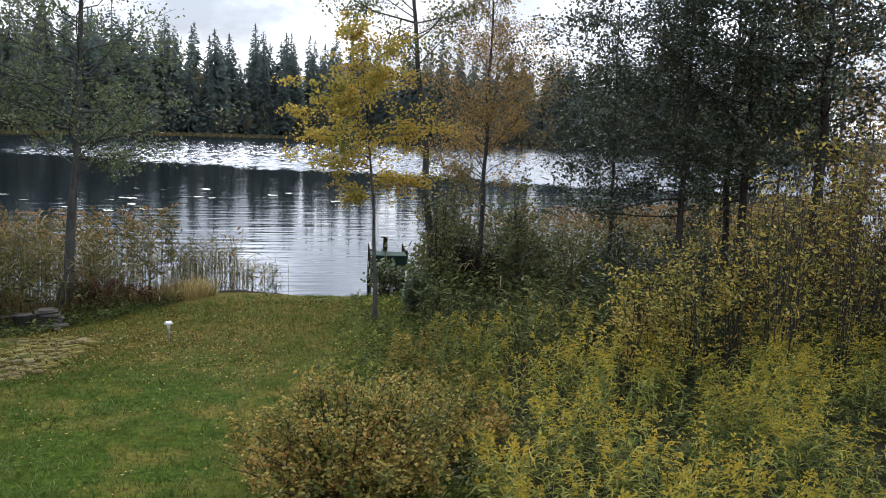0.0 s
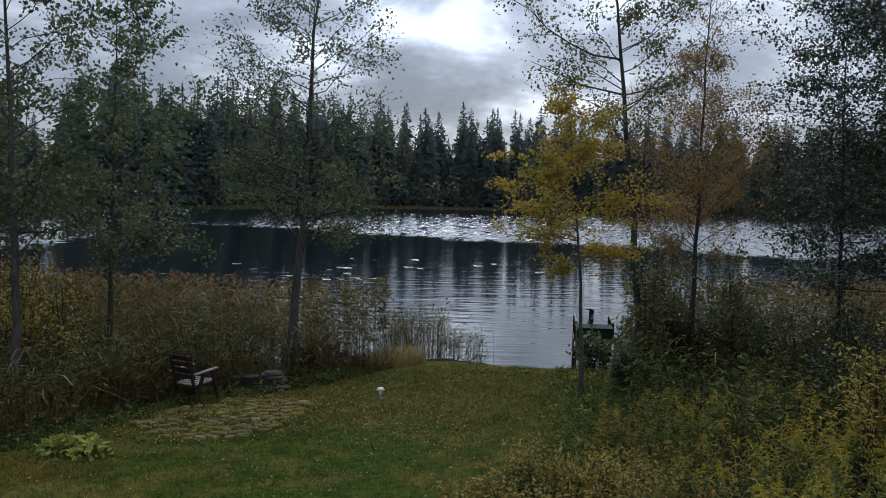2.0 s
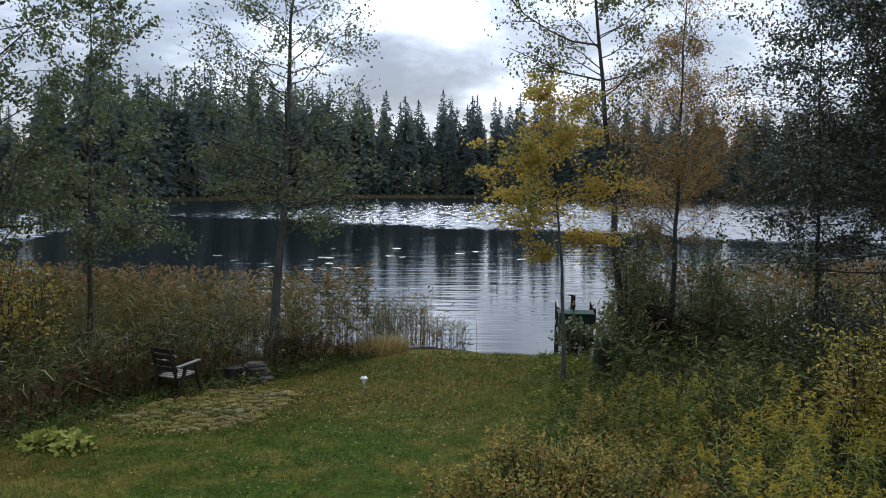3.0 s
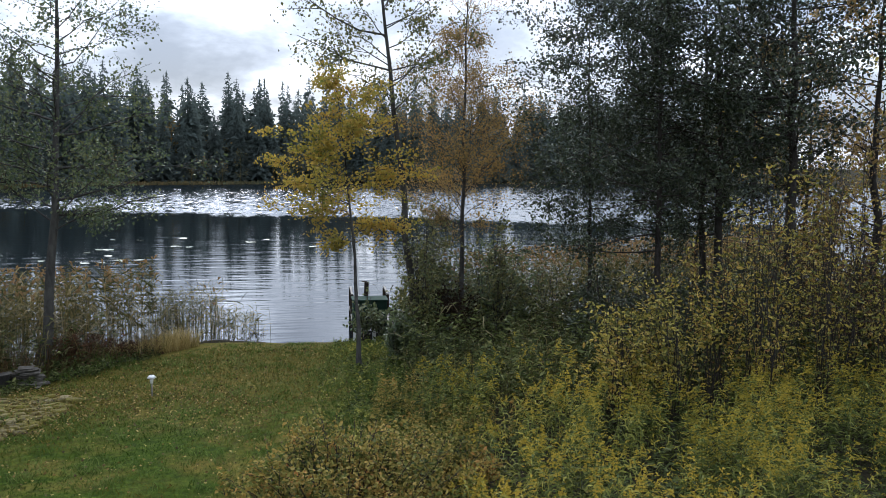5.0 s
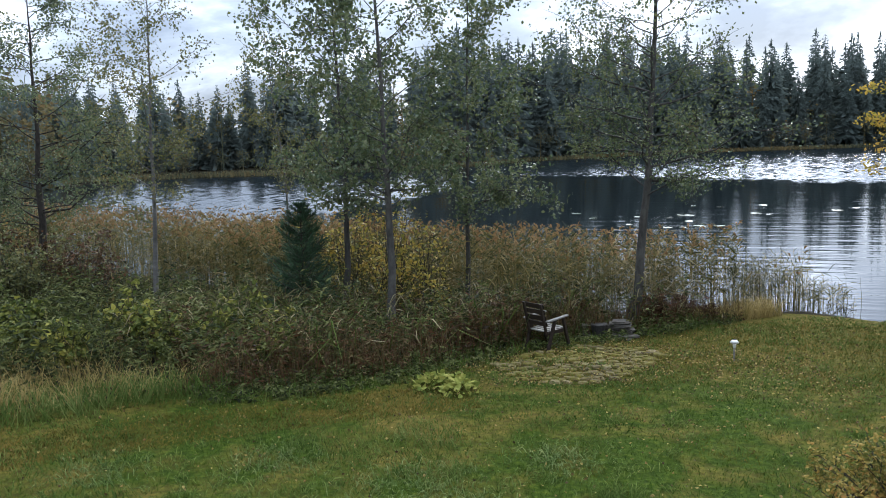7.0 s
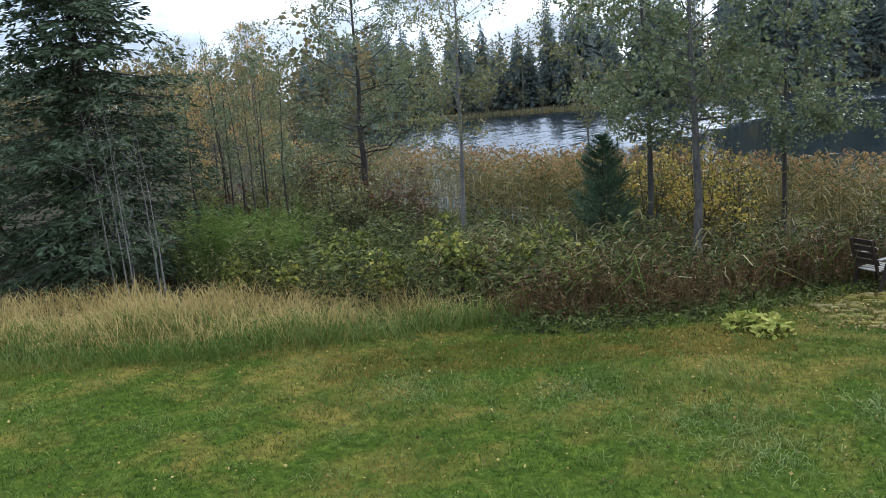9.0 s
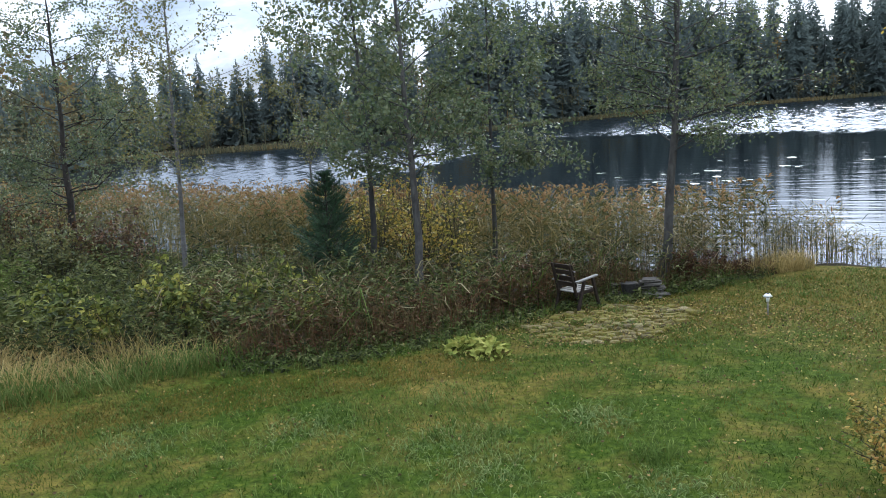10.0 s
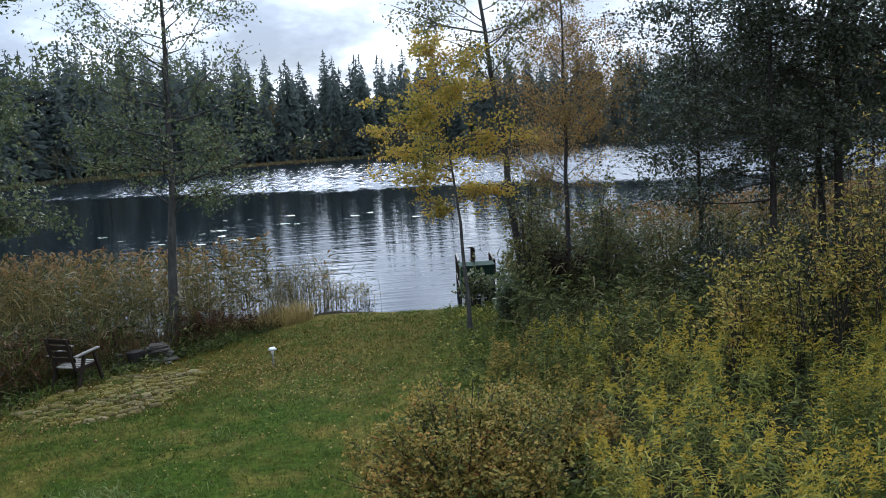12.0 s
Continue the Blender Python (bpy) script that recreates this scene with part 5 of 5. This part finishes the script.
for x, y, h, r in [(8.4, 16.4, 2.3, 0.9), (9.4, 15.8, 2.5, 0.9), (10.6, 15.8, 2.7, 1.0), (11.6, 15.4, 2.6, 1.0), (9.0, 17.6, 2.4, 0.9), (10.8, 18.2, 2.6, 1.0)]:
    shrub("understory_shrub", (x, y), r, h, 24, 0.10, 46, M_SHADELEAF, "green shrub below the dark trees, shade put into its leaf colour", "understory shrubs", 1.2)
for x, y, h, r in [(8.6, 19.6, 2.2, 0.9), (10.0, 19.6, 2.3, 1.0), (11.6, 19.4, 2.3, 1.0), (12.6, 16.8, 2.8, 0.9), (13.6, 17.6, 3.0, 1.0)]:
    shrub("understory_shrub", (x, y), r, h, 24, 0.10, 44, M_BIRCH, "dull brownish green shrub below the dark trees", "understory shrubs", 1.2)
for k, (x, y, h) in enumerate([(13.4, 14.2, 3.2), (14.4, 13.6, 3.0), (15.4, 14.4, 3.4), (16.6, 13.6, 3.2), (14.8, 16.4, 3.4), (16.2, 16.8, 3.6), (18.4, 14.8, 3.6), (13.2, 15.8, 4.4), (14.6, 17.8, 4.8), (16.4, 18.8, 5.0), (12.6, 13.6, 4.2), (18.6, 17.2, 5.0), (14.0, 20.2, 3.6)]):
    shrub("autumn_shrub", (x, y), 1.0, h, 20, 0.10, 50, (M_ORANGE, M_RUST, M_WILLOW)[k % 3], "tangled shrub in rust and amber at the garden's edge", "autumn shrubs", 1.2)
for x, y, h, r in [(-10.2, 17.9, 3.3, 0.8), (-9.2, 18.0, 3.6, 0.9), (-8.5, 17.2, 3.4, 0.7), (-11.3, 18.4, 2.8, 0.7), (-7.7, 17.2, 3.0, 0.6)]:
    shrub("willow_bush", (x, y), r, h, 16, 0.09, 50, M_WILLOW, "yellow-leaved willow bush among the reeds", "yellow willow bushes", 1.4)
for x, y, h, r in [(-10.6, 13.2, 1.2, 0.6), (-13.6, 12.4, 1.0, 0.6), (-15.4, 10.9, 0.9, 0.5), (-12.2, 13.6, 1.2, 0.6), (-9.8, 14.3, 1.1, 0.5), (-16.6, 10.6, 0.9, 0.5), (-11.5, 12.4, 1.3, 0.6), (-12.8, 11.6, 1.2, 0.5), (-14.3, 11.6, 1.3, 0.6), (-11.0, 14.6, 1.6, 0.6), (-13.0, 13.6, 1.5, 0.6), (-9.2, 13.0, 1.0, 0.4), (-17.4, 11.8, 1.4, 0.6), (-15.2, 12.8, 1.5, 0.6)]:
    shrub("raspberry_bush", (x, y), r, h, 16, 0.12, 40, M_GOLDLEAF, "light green raspberry canes with broad leaves", "raspberry canes", 1.3, None, 0.75, True)
for x, y, h, r in [(5.75, 19.6, 1.9, 0.5), (6.1, 19.3, 1.6, 0.5)]:
    shrub("dead_bush", (x, y), r, h, 46, 0.06, 60, M_DEADLEAF, "dark brown withered bush under the amber birch", "withered bushes", 1.1)
for x, y, h, r in [(5.1, 21.1, 1.7, 0.5), (5.4, 21.8, 2.0, 0.6), (4.05, 21.4, 1.5, 0.4), (4.6, 21.3, 1.3, 0.4)]:
    shrub("bindweed_shrub", (x, y), r, h, 12, 0.11, 30, M_ALDER, "loose leafy shrub tangled by the jetty", "jetty shrubs", 1.2, None, 0.8)
for k in range(12):
    x, y = -17.5 - 0.9 * k + rng.uniform(-.4, .4), 15.8 + rng.uniform(-1, 2)
    shrub("hedge_shrub", (x, y), 1.0, rng.uniform(2.0, 3.0), 20, 0.10, 60, M_BIRCH if k % 3 else M_RUST, "tangled shrub with dull autumn leaves by the bay", "bay shrubs", 1.2)


for k in range(16):
    x, y = -24.0 - 0.8 * k + rng.uniform(-.5, .5), 20.0 + 0.45 * k + rng.uniform(-1.2, 1.2)
    shrub("hedge_shrub", (x, y), 1.2, rng.uniform(2.2, 3.4), 20, 0.12, 50, (M_BIRCH, M_RUST, M_ORANGE, M_ALDER)[k % 4], "tangled shrub with dull autumn leaves by the bay", "bay shrubs", 1.2)


# ---------------------------------------------------------------- lawn cover
grass_patch("lawn_grass", 98000, LAWN, 0.025, 0.07, 0.010, 0.8, M_GRASS, "short rough lawn grass, green with yellowed patches", None, True)


def tussocks():
    s = Soup()
    for x, y in in_polygon(1500, LAWN)[:, :2]:
        n = int(rng.integers(8, 26))
        p = np.array([x, y]) + rng.normal(scale=0.10, size=(n, 2))
        blades(s, np.column_stack([p, ground_z(p[:, 0], p[:, 1])]), level(n), rng.uniform(0.06, 0.15, n), 0.012, rng.uniform(0.7, 1.5, n))
    for x, y, r in [(-4.3, 9.3, 0.5), (-2.0, 9.2, 0.3), (-6.2, 9.6, 0.6), (-5.0, 10.5, 0.5)]:
        n = 190
        p = np.array([x, y]) + rng.normal(scale=r * 0.6, size=(n, 2))
        blades(s, np.column_stack([p, ground_z(p[:, 0], p[:, 1])]), level(n), rng.uniform(0.1, 0.26, n), 0.012, rng.uniform(0.5, 1.2, n))
    pale = Soup()
    for x, y, r in [(-4.6, 9.0, 0.5), (-2.9, 10.2, 0.35), (-3.8, 8.4, 0.4), (-6.6, 9.0, 0.4), (-8.6, 7.8, 0.4), (-1.6, 8.2, 0.35)]:
        n = 420
        p = np.array([x, y]) + rng.normal(scale=r * 1.0, size=(n, 2))
        blades(pale, np.column_stack([p, ground_z(p[:, 0], p[:, 1])]), level(n), rng.uniform(0.05, 0.12, n), 0.014, rng.uniform(0.8, 1.6, n))
    tagged(part("pale_tufts", pale, M_TUFT), "pale bleached tufts of longer grass on the lawn", "grass", kind="stuff")
    tagged(part("grass_tussocks", s, M_LONGGRASS), "longer green grass tussocks scattered over the lawn", "grass", kind="stuff")


tussocks()


def fallen_leaves():
    s = Soup()
    p = in_polygon(6500, LAWN)
    p = p[rng.uniform(size=len(p)) < np.interp(p[:, 1], [6, 10, 14], [0.3, 0.5, 1.0])]
    n = len(p)
    p[:, 2] += rng.uniform(0.03, 0.075, n)
    leaves(s, p, rng.normal(size=(n, 3)) * [1, 1, 0.25], rng.uniform(0.025, 0.06, n), 0.75)
    # drifts gathered on and round the paving and along the bank
    for poly, m in (([(-1.4, 16.8), (-2.4, 14.2), (-4.8, 13.2), (-6.0, 14.6), (-4.6, 17.2), (-3.0, 17.9)], 2000), ([(-1.6, 17.4), (0.2, 17.0), (1.6, 14.6), (0.4, 13.4), (-1.6, 15.2)], 900)):
        d = in_polygon(m, poly)
        d[:, 2] += rng.uniform(0.03, 0.07, m)
        leaves(s, d, rng.normal(size=(m, 3)) * [1, 1, 0.25], rng.uniform(0.025, 0.055, m), 0.75)
    tagged(part("fallen_leaves", s, M_FALLEN), "pale yellow and brown fallen leaves on the lawn", "leaves", kind="stuff")


fallen_leaves()


# ---------------------------------------------------------------- lily pads
def lily_pads():
    bm = bmesh.new()
    n = 14
    ring = [bm.verts.new((math.cos(a) * (1 + 0.05 * math.sin(3 * a)), math.sin(a), 0.03 * math.sin(2 * a))) for a in [0.22 + k * (2 * PI - 0.44) / (n - 1) for k in range(n)]]
    mid = bm.verts.new((0, 0, -0.02))
    for a, b in zip(ring, ring[1:]):
        bm.faces.new((mid, a, b))
    proto = part("lily_pad", bm, M_LILY, None, "", True)
    proto.matrix_basis = pose(-4.0, 44.0, WATER_Z + 0.02) @ Matrix.Diagonal((0.3, 0.3, 0.3, 1))
    tagged(proto, "flat round lily pad floating on dark water", "lily pad", "lily pads")
    clusters = [(-6.0, 46, 1.3, 16), (-4.6, 43, 1.2, 18), (-3.2, 48, 1.4, 16), (-8.0, 49, 1.2, 12), (-1.2, 52, 1.6, 16), (1.6, 55, 1.5, 12), (4.2, 53, 1.0, 8), (-5.0, 55, 1.6, 14),
                (-10.5, 47, 1.0, 8), (-12.5, 50, 1.2, 8), (-26, 47, 1.6, 10), (-30, 52, 1.2, 8), (6.2, 50, 0.8, 6), (-2.0, 44.5, 0.8, 8), (-15, 44, 0.8, 6)]
    for x, y, r, count in clusters:
        for _ in range(max(1, count // 6)):
            c = copy_thing(proto, pose(x + rng.normal() * r, y + rng.normal() * r * 0.5, WATER_Z + 0.015 + rng.uniform(0, 0.012), rng.normal() * 2, rng.normal() * 2, rng.uniform(0, 360)))
            k = rng.uniform(0.14, 0.34)
            c.scale = (k, k, k)


lily_pads()


# ---------------------------------------------------------------- garden chair
def garden_chair():
    root = thing("garden_chair", pose(-4.8, 16.72, gz(-4.8, 16.72), 0, 0, -28), "dark weathered wooden armchair standing by the reeds", "chair")
    seat = thing("seat", Matrix.Identity(4), "", "")
    seat.parent = root

    def plank(name, size, m, parent, mat=M_WOOD, label=""):
        return part(name, box(bmesh.new(), size, m, 0.006), mat, parent, label)
    for k in range(5):
        plank("seat_slat", (0.54, 0.092, 0.024), pose(0, 0.23 - k * 0.11, 0.44 - 0.008 * k), seat, M_SEATWOOD)
    back = thing("backrest", Matrix.Identity(4), "", "")
    back.parent = root
    for k in range(4):
        plank("back_slat", (0.56, 0.022, 0.10), pose(0, -0.29 - 0.032 * k, 0.58 + k * 0.13, 14), back)
    for s in (-1, 1):
        plank("back_post", (0.05, 0.045, 0.68), pose(s * 0.24, -0.36, 0.70, 14), back)
        plank("front_leg", (0.055, 0.06, 0.70), pose(s * 0.31, 0.26, 0.33, 15), root)
        plank("rear_leg", (0.055, 0.06, 0.70), pose(s * 0.31, -0.20, 0.32, -20), root)
        plank("armrest", (0.09, 0.64, 0.03), pose(s * 0.32, -0.02, 0.675, 4), root, M_GREYWOOD, "paler armrest")
        plank("side_rail", (0.045, 0.56, 0.07), pose(s * 0.268, 0.0, 0.39), root)
    plank("cross_rail", (0.52, 0.03, 0.06), pose(0, 0.27, 0.39), root)


garden_chair()


# ---------------------------------------------------------------- fire ring of stacked slabs
def fire_place():
    root = thing("fire_place", pose(-3.85, 18.35, gz(-3.85, 18.35), 0, 0, 8), "low fireplace of loosely stacked dark stone slabs", "fireplace")
    stacks = [(0.32, 0.0, 9, 0.56, 0.34), (-0.06, 0.16, 7, 0.40, 0.26), (-0.46, 0.06, 8, 0.40, 0.26), (0.34, -0.28, 3, 0.46, 0.2), (-0.46, -0.22, 3, 0.34, 0.2)]
    for x, y, high, wide, deep in stacks:
        z = 0.0
        for k in range(high):
            tall = rng.uniform(0.026, 0.058)
            size = (wide * rng.uniform(0.75, 1.12) * (1 - 0.045 * k), deep * rng.uniform(0.6, 1.15), tall)
            slab = box(bmesh.new(), size, pose(x + rng.normal() * 0.05, y + rng.normal() * 0.04, z + tall / 2, rng.normal() * 2.5, rng.normal() * 2.5, rng.normal() * 12), 0.008)
            for vert in slab.verts:
                vert.co += Vector((rng.normal() * 0.013, rng.normal() * 0.013, rng.normal() * 0.003))
            part("slab", slab, M_SLAB, root)
            z += tall - 0.004
    # added pot, its black shape standing in for the dark hole among the slabs
    pot = thing("iron_pot", pose(-3.98, 18.10, gz(-3.98, 18.10)), "black iron pot added for the dark hole beside the stone slabs", "pot")
    bm = bmesh.new()
    bmesh.ops.create_cone(bm, cap_ends=True, segments=16, radius1=0.13, radius2=0.17, depth=0.24, matrix=pose(0, 0, 0.17))
    bmesh.ops.bevel(bm, geom=list(bm.edges), offset=0.012, segments=2, affect="EDGES")
    part("kettle", bm, M_IRON, pot)
    for k in range(3):
        a = k * 2 * PI / 3
        part("foot", box(bmesh.new(), (0.03, 0.03, 0.09), pose(0.09 * math.cos(a), 0.09 * math.sin(a), 0.035), 0.004), M_IRON, pot)


fire_place()


# ---------------------------------------------------------------- garden light
def garden_light():
    z = gz(-1.02, 16.5)
    root = thing("garden_light", pose(-1.02, 16.5, z), "small solar garden light with a white mushroom cap", "garden light")
    bm = bmesh.new()
    bmesh.ops.create_cone(bm, cap_ends=True, segments=20, radius1=0.095, radius2=0.04, depth=0.055, matrix=pose(0, 0, 0.40))
    bmesh.ops.bevel(bm, geom=list(bm.edges), offset=0.008, segments=2, affect="EDGES")
    part("cap", bm, M_WHITE, root, "white conical cap", True)
    bm = bmesh.new()
    bmesh.ops.create_cone(bm, cap_ends=True, segments=16, radius1=0.026, radius2=0.034, depth=0.10, matrix=pose(0, 0, 0.318))
    part("lens", bm, M_WHITE, root, "clouded white plastic lens", True)
    bm = bmesh.new()
    bmesh.ops.create_cone(bm, cap_ends=True, segments=14, radius1=0.026, radius2=0.02, depth=0.014, matrix=pose(0, 0, 0.432))
    part("solar_panel", bm, M_IRON, root, "dark solar panel", True)
    bm = bmesh.new()
    bmesh.ops.create_cone(bm, cap_ends=True, segments=16, radius1=0.045, radius2=0.045, depth=0.016, matrix=pose(0, 0, 0.366))
    part("collar", bm, M_IRON, root, "dark collar under the cap", True)
    bm = bmesh.new()
    bmesh.ops.create_cone(bm, cap_ends=True, segments=10, radius1=0.014, radius2=0.018, depth=0.30, matrix=pose(0, 0, 0.12))
    part("stake", bm, M_GREYWOOD, root, "thin grey stake", True)


garden_light()


# ---------------------------------------------------------------- hosta
def hosta(x, y, r, n):
    root = thing("hosta_plant", pose(x, y, gz(x, y)), "low clump of broad yellow-green hosta leaves", "hosta", "yellow clumps")
    s = Soup()
    out = level(n)
    f = rng.uniform(0, 1, (n, 1)) ** 0.6
    base = out * f * r + np.array([0, 0, 0.17]) * (1 - f ** 2) * rng.uniform(0.6, 1.2, (n, 1)) + np.array([0, 0, 0.03])
    leaves(s, base, out + np.array([0, 0, 0.1]) + rng.normal(scale=0.35, size=(n, 3)), rng.uniform(0.07, 0.15, n), 0.75, 0.12, True)
    part("leaves", s, M_HOSTA, root)


hosta(-5.95, 13.25, 0.36, 150)
hosta(-5.35, 12.95, 0.30, 110)
hosta(-5.6, 13.3, 0.22, 60)


# ---------------------------------------------------------------- jetty and boat things at the shore
def jetty():
    root = thing("jetty", pose(4.75, 24.3, WATER_Z, 0, 0, -8), "small grey wooden jetty with hand rails at the shore", "jetty")
    for k in range(22):
        part("plank", box(bmesh.new(), (1.15, 0.135, 0.03), pose(0, -1.6 + k * 0.148, 0.42, 0, 0, rng.normal() * 0.6), 0.005), M_GREYWOOD, root)
    for s in (-1, 1):
        part("beam", box(bmesh.new(), (0.09, 3.3, 0.12), pose(s * 0.45, 0, 0.335), 0.008), M_WOOD, root)
        for y in (-1.4, 0.1, 1.5):
            part("post", box(bmesh.new(), (0.10, 0.10, 1.5 if y > 0 else 1.2), pose(s * 0.53, y, 0.25), 0.01), M_WOOD, root)
        part("rail", box(bmesh.new(), (0.06, 1.6, 0.05), pose(s * 0.53, 0.8, 1.02), 0.008), M_GREYWOOD, root)


jetty()


def mooring():
    post = thing("mooring_post", pose(4.33, 22.75, gz(4.33, 22.75)), "dark weathered wooden mooring post behind the box", "post")
    part("shaft", box(bmesh.new(), (0.11, 0.11, 1.75), pose(0, 0, 0.8, 0, 1.5), 0.015), M_WOOD, post)
    part("cap", box(bmesh.new(), (0.13, 0.13, 0.03), pose(-0.04, 0, 1.69), 0.006), M_WOOD, post)
    pole = thing("marker_pole", pose(4.5, 25.0, WATER_Z - 0.2), "thin white marker pole standing in the shallows", "pole")
    s = Soup()
    tube(s, [(0, 0, 0), (0.01, 0, 1.0), (0.0, 0, 2.2)], [0.028, 0.026, 0.024], 10)
    part("shaft", s, M_WHITE, pole, "", True)


mooring()


def water_box():
    root = thing("boat_box", pose(4.35, 22.3, gz(4.35, 22.3), 0, 0, -5), "dark green painted box at the shore, its legs white for water glare", "box")
    part("body", box(bmesh.new(), (0.92, 0.5, 0.74), pose(0, 0, 0.80), 0.02), M_GREENPAINT, root)
    part("lid", box(bmesh.new(), (0.98, 0.56, 0.04), pose(0, 0, 1.195, 3), 0.01), M_GREENPAINT, root)
    # legs are white to stand in for bright water showing under the box
    for x in (-0.4, -0.13, 0.13, 0.4):
        part("leg", box(bmesh.new(), (0.045, 0.045, 0.44), pose(x, -0.2, 0.2), 0.006), M_WHITE, root)
        part("leg", box(bmesh.new(), (0.045, 0.045, 0.44), pose(x, 0.2, 0.2), 0.006), M_WHITE, root)


water_box()


# ---------------------------------------------------------------- patio stones
def patio():
    root = tagged(new("patio"), "mossy patch of uneven paving stones set in the lawn", "paving", kind="structure")
    root.empty_display_size = 0.2
    poly = np.array([(-2.15, 16.55), (-2.75, 14.6), (-3.5, 13.95), (-4.7, 13.9), (-5.45, 15.0), (-4.9, 16.3), (-4.1, 17.0), (-3.3, 17.35)])
    meshes = []
    for k in range(6):
        bm = bmesh.new()
        pts = [(0.5, 0.5), (-0.5, 0.5), (-0.5, -0.5), (0.5, -0.5)]
        outline = []
        for (ax, ay), (bx, by) in zip(pts, pts[1:] + pts[:1]):
            outline += [(ax * rng.uniform(0.8, 1.0), ay * rng.uniform(0.8, 1.0)), ((ax + bx) / 2 * rng.uniform(0.95, 1.08), (ay + by) / 2 * rng.uniform(0.95, 1.08))]
        low = [bm.verts.new((x, y, -0.06)) for x, y in outline]
        mid = [bm.verts.new((x, y, 0.012)) for x, y in outline]
        top = [bm.verts.new((x * 0.8, y * 0.8, 0.036 + rng.uniform(-.004, .004))) for x, y in outline]
        n = len(outline)
        for a, b in ((low, mid), (mid, top)):
            for i in range(n):
                bm.faces.new((a[i], a[(i + 1) % n], b[(i + 1) % n], b[i]))
        crown = bm.verts.new((rng.uniform(-.15, .15), rng.uniform(-.15, .15), 0.045))
        for i in range(n):
            bm.faces.new((top[i], top[(i + 1) % n], crown))
        me = bpy.data.meshes.new("paving_stone")
        bm.to_mesh(me)
        bm.free()
        me.materials.append(M_STONE)
        meshes.append(me)
    turn = radians(16)
    count = 0
    for i in range(-18, 19):
        for j in range(-18, 19):
            u, v = i * 0.23 + 0.115 * (j % 2), j * 0.17 + 0.05 * math.sin(i * 1.1)
            x, y = -3.8 + u * math.cos(turn) - v * math.sin(turn), 15.6 + u * math.sin(turn) + v * math.cos(turn)
            inside = False
            for (ax, ay), (bx, by) in zip(poly, np.roll(poly, -1, axis=0)):
                if (ay > y) != (by > y) and x < (bx - ax) * (y - ay) / (by - ay) + ax:
                    inside = not inside
            if not inside or rng.uniform() < (0.3 if x < -4.2 else 0.04):
                continue
            ob = new("paving_stone", meshes[count % 6])
            ob.parent = root
            ob.matrix_basis = pose(x + rng.normal() * 0.022, y + rng.normal() * 0.018, gz(x, y) + 0.006 + rng.normal() * 0.012, rng.normal() * 4, rng.normal() * 4, 16 + rng.normal() * 9) @ Matrix.Diagonal((0.225 * rng.uniform(0.75, 1.1), 0.16 * rng.uniform(0.75, 1.1), rng.uniform(0.8, 1.3), 1))
            count += 1


patio()
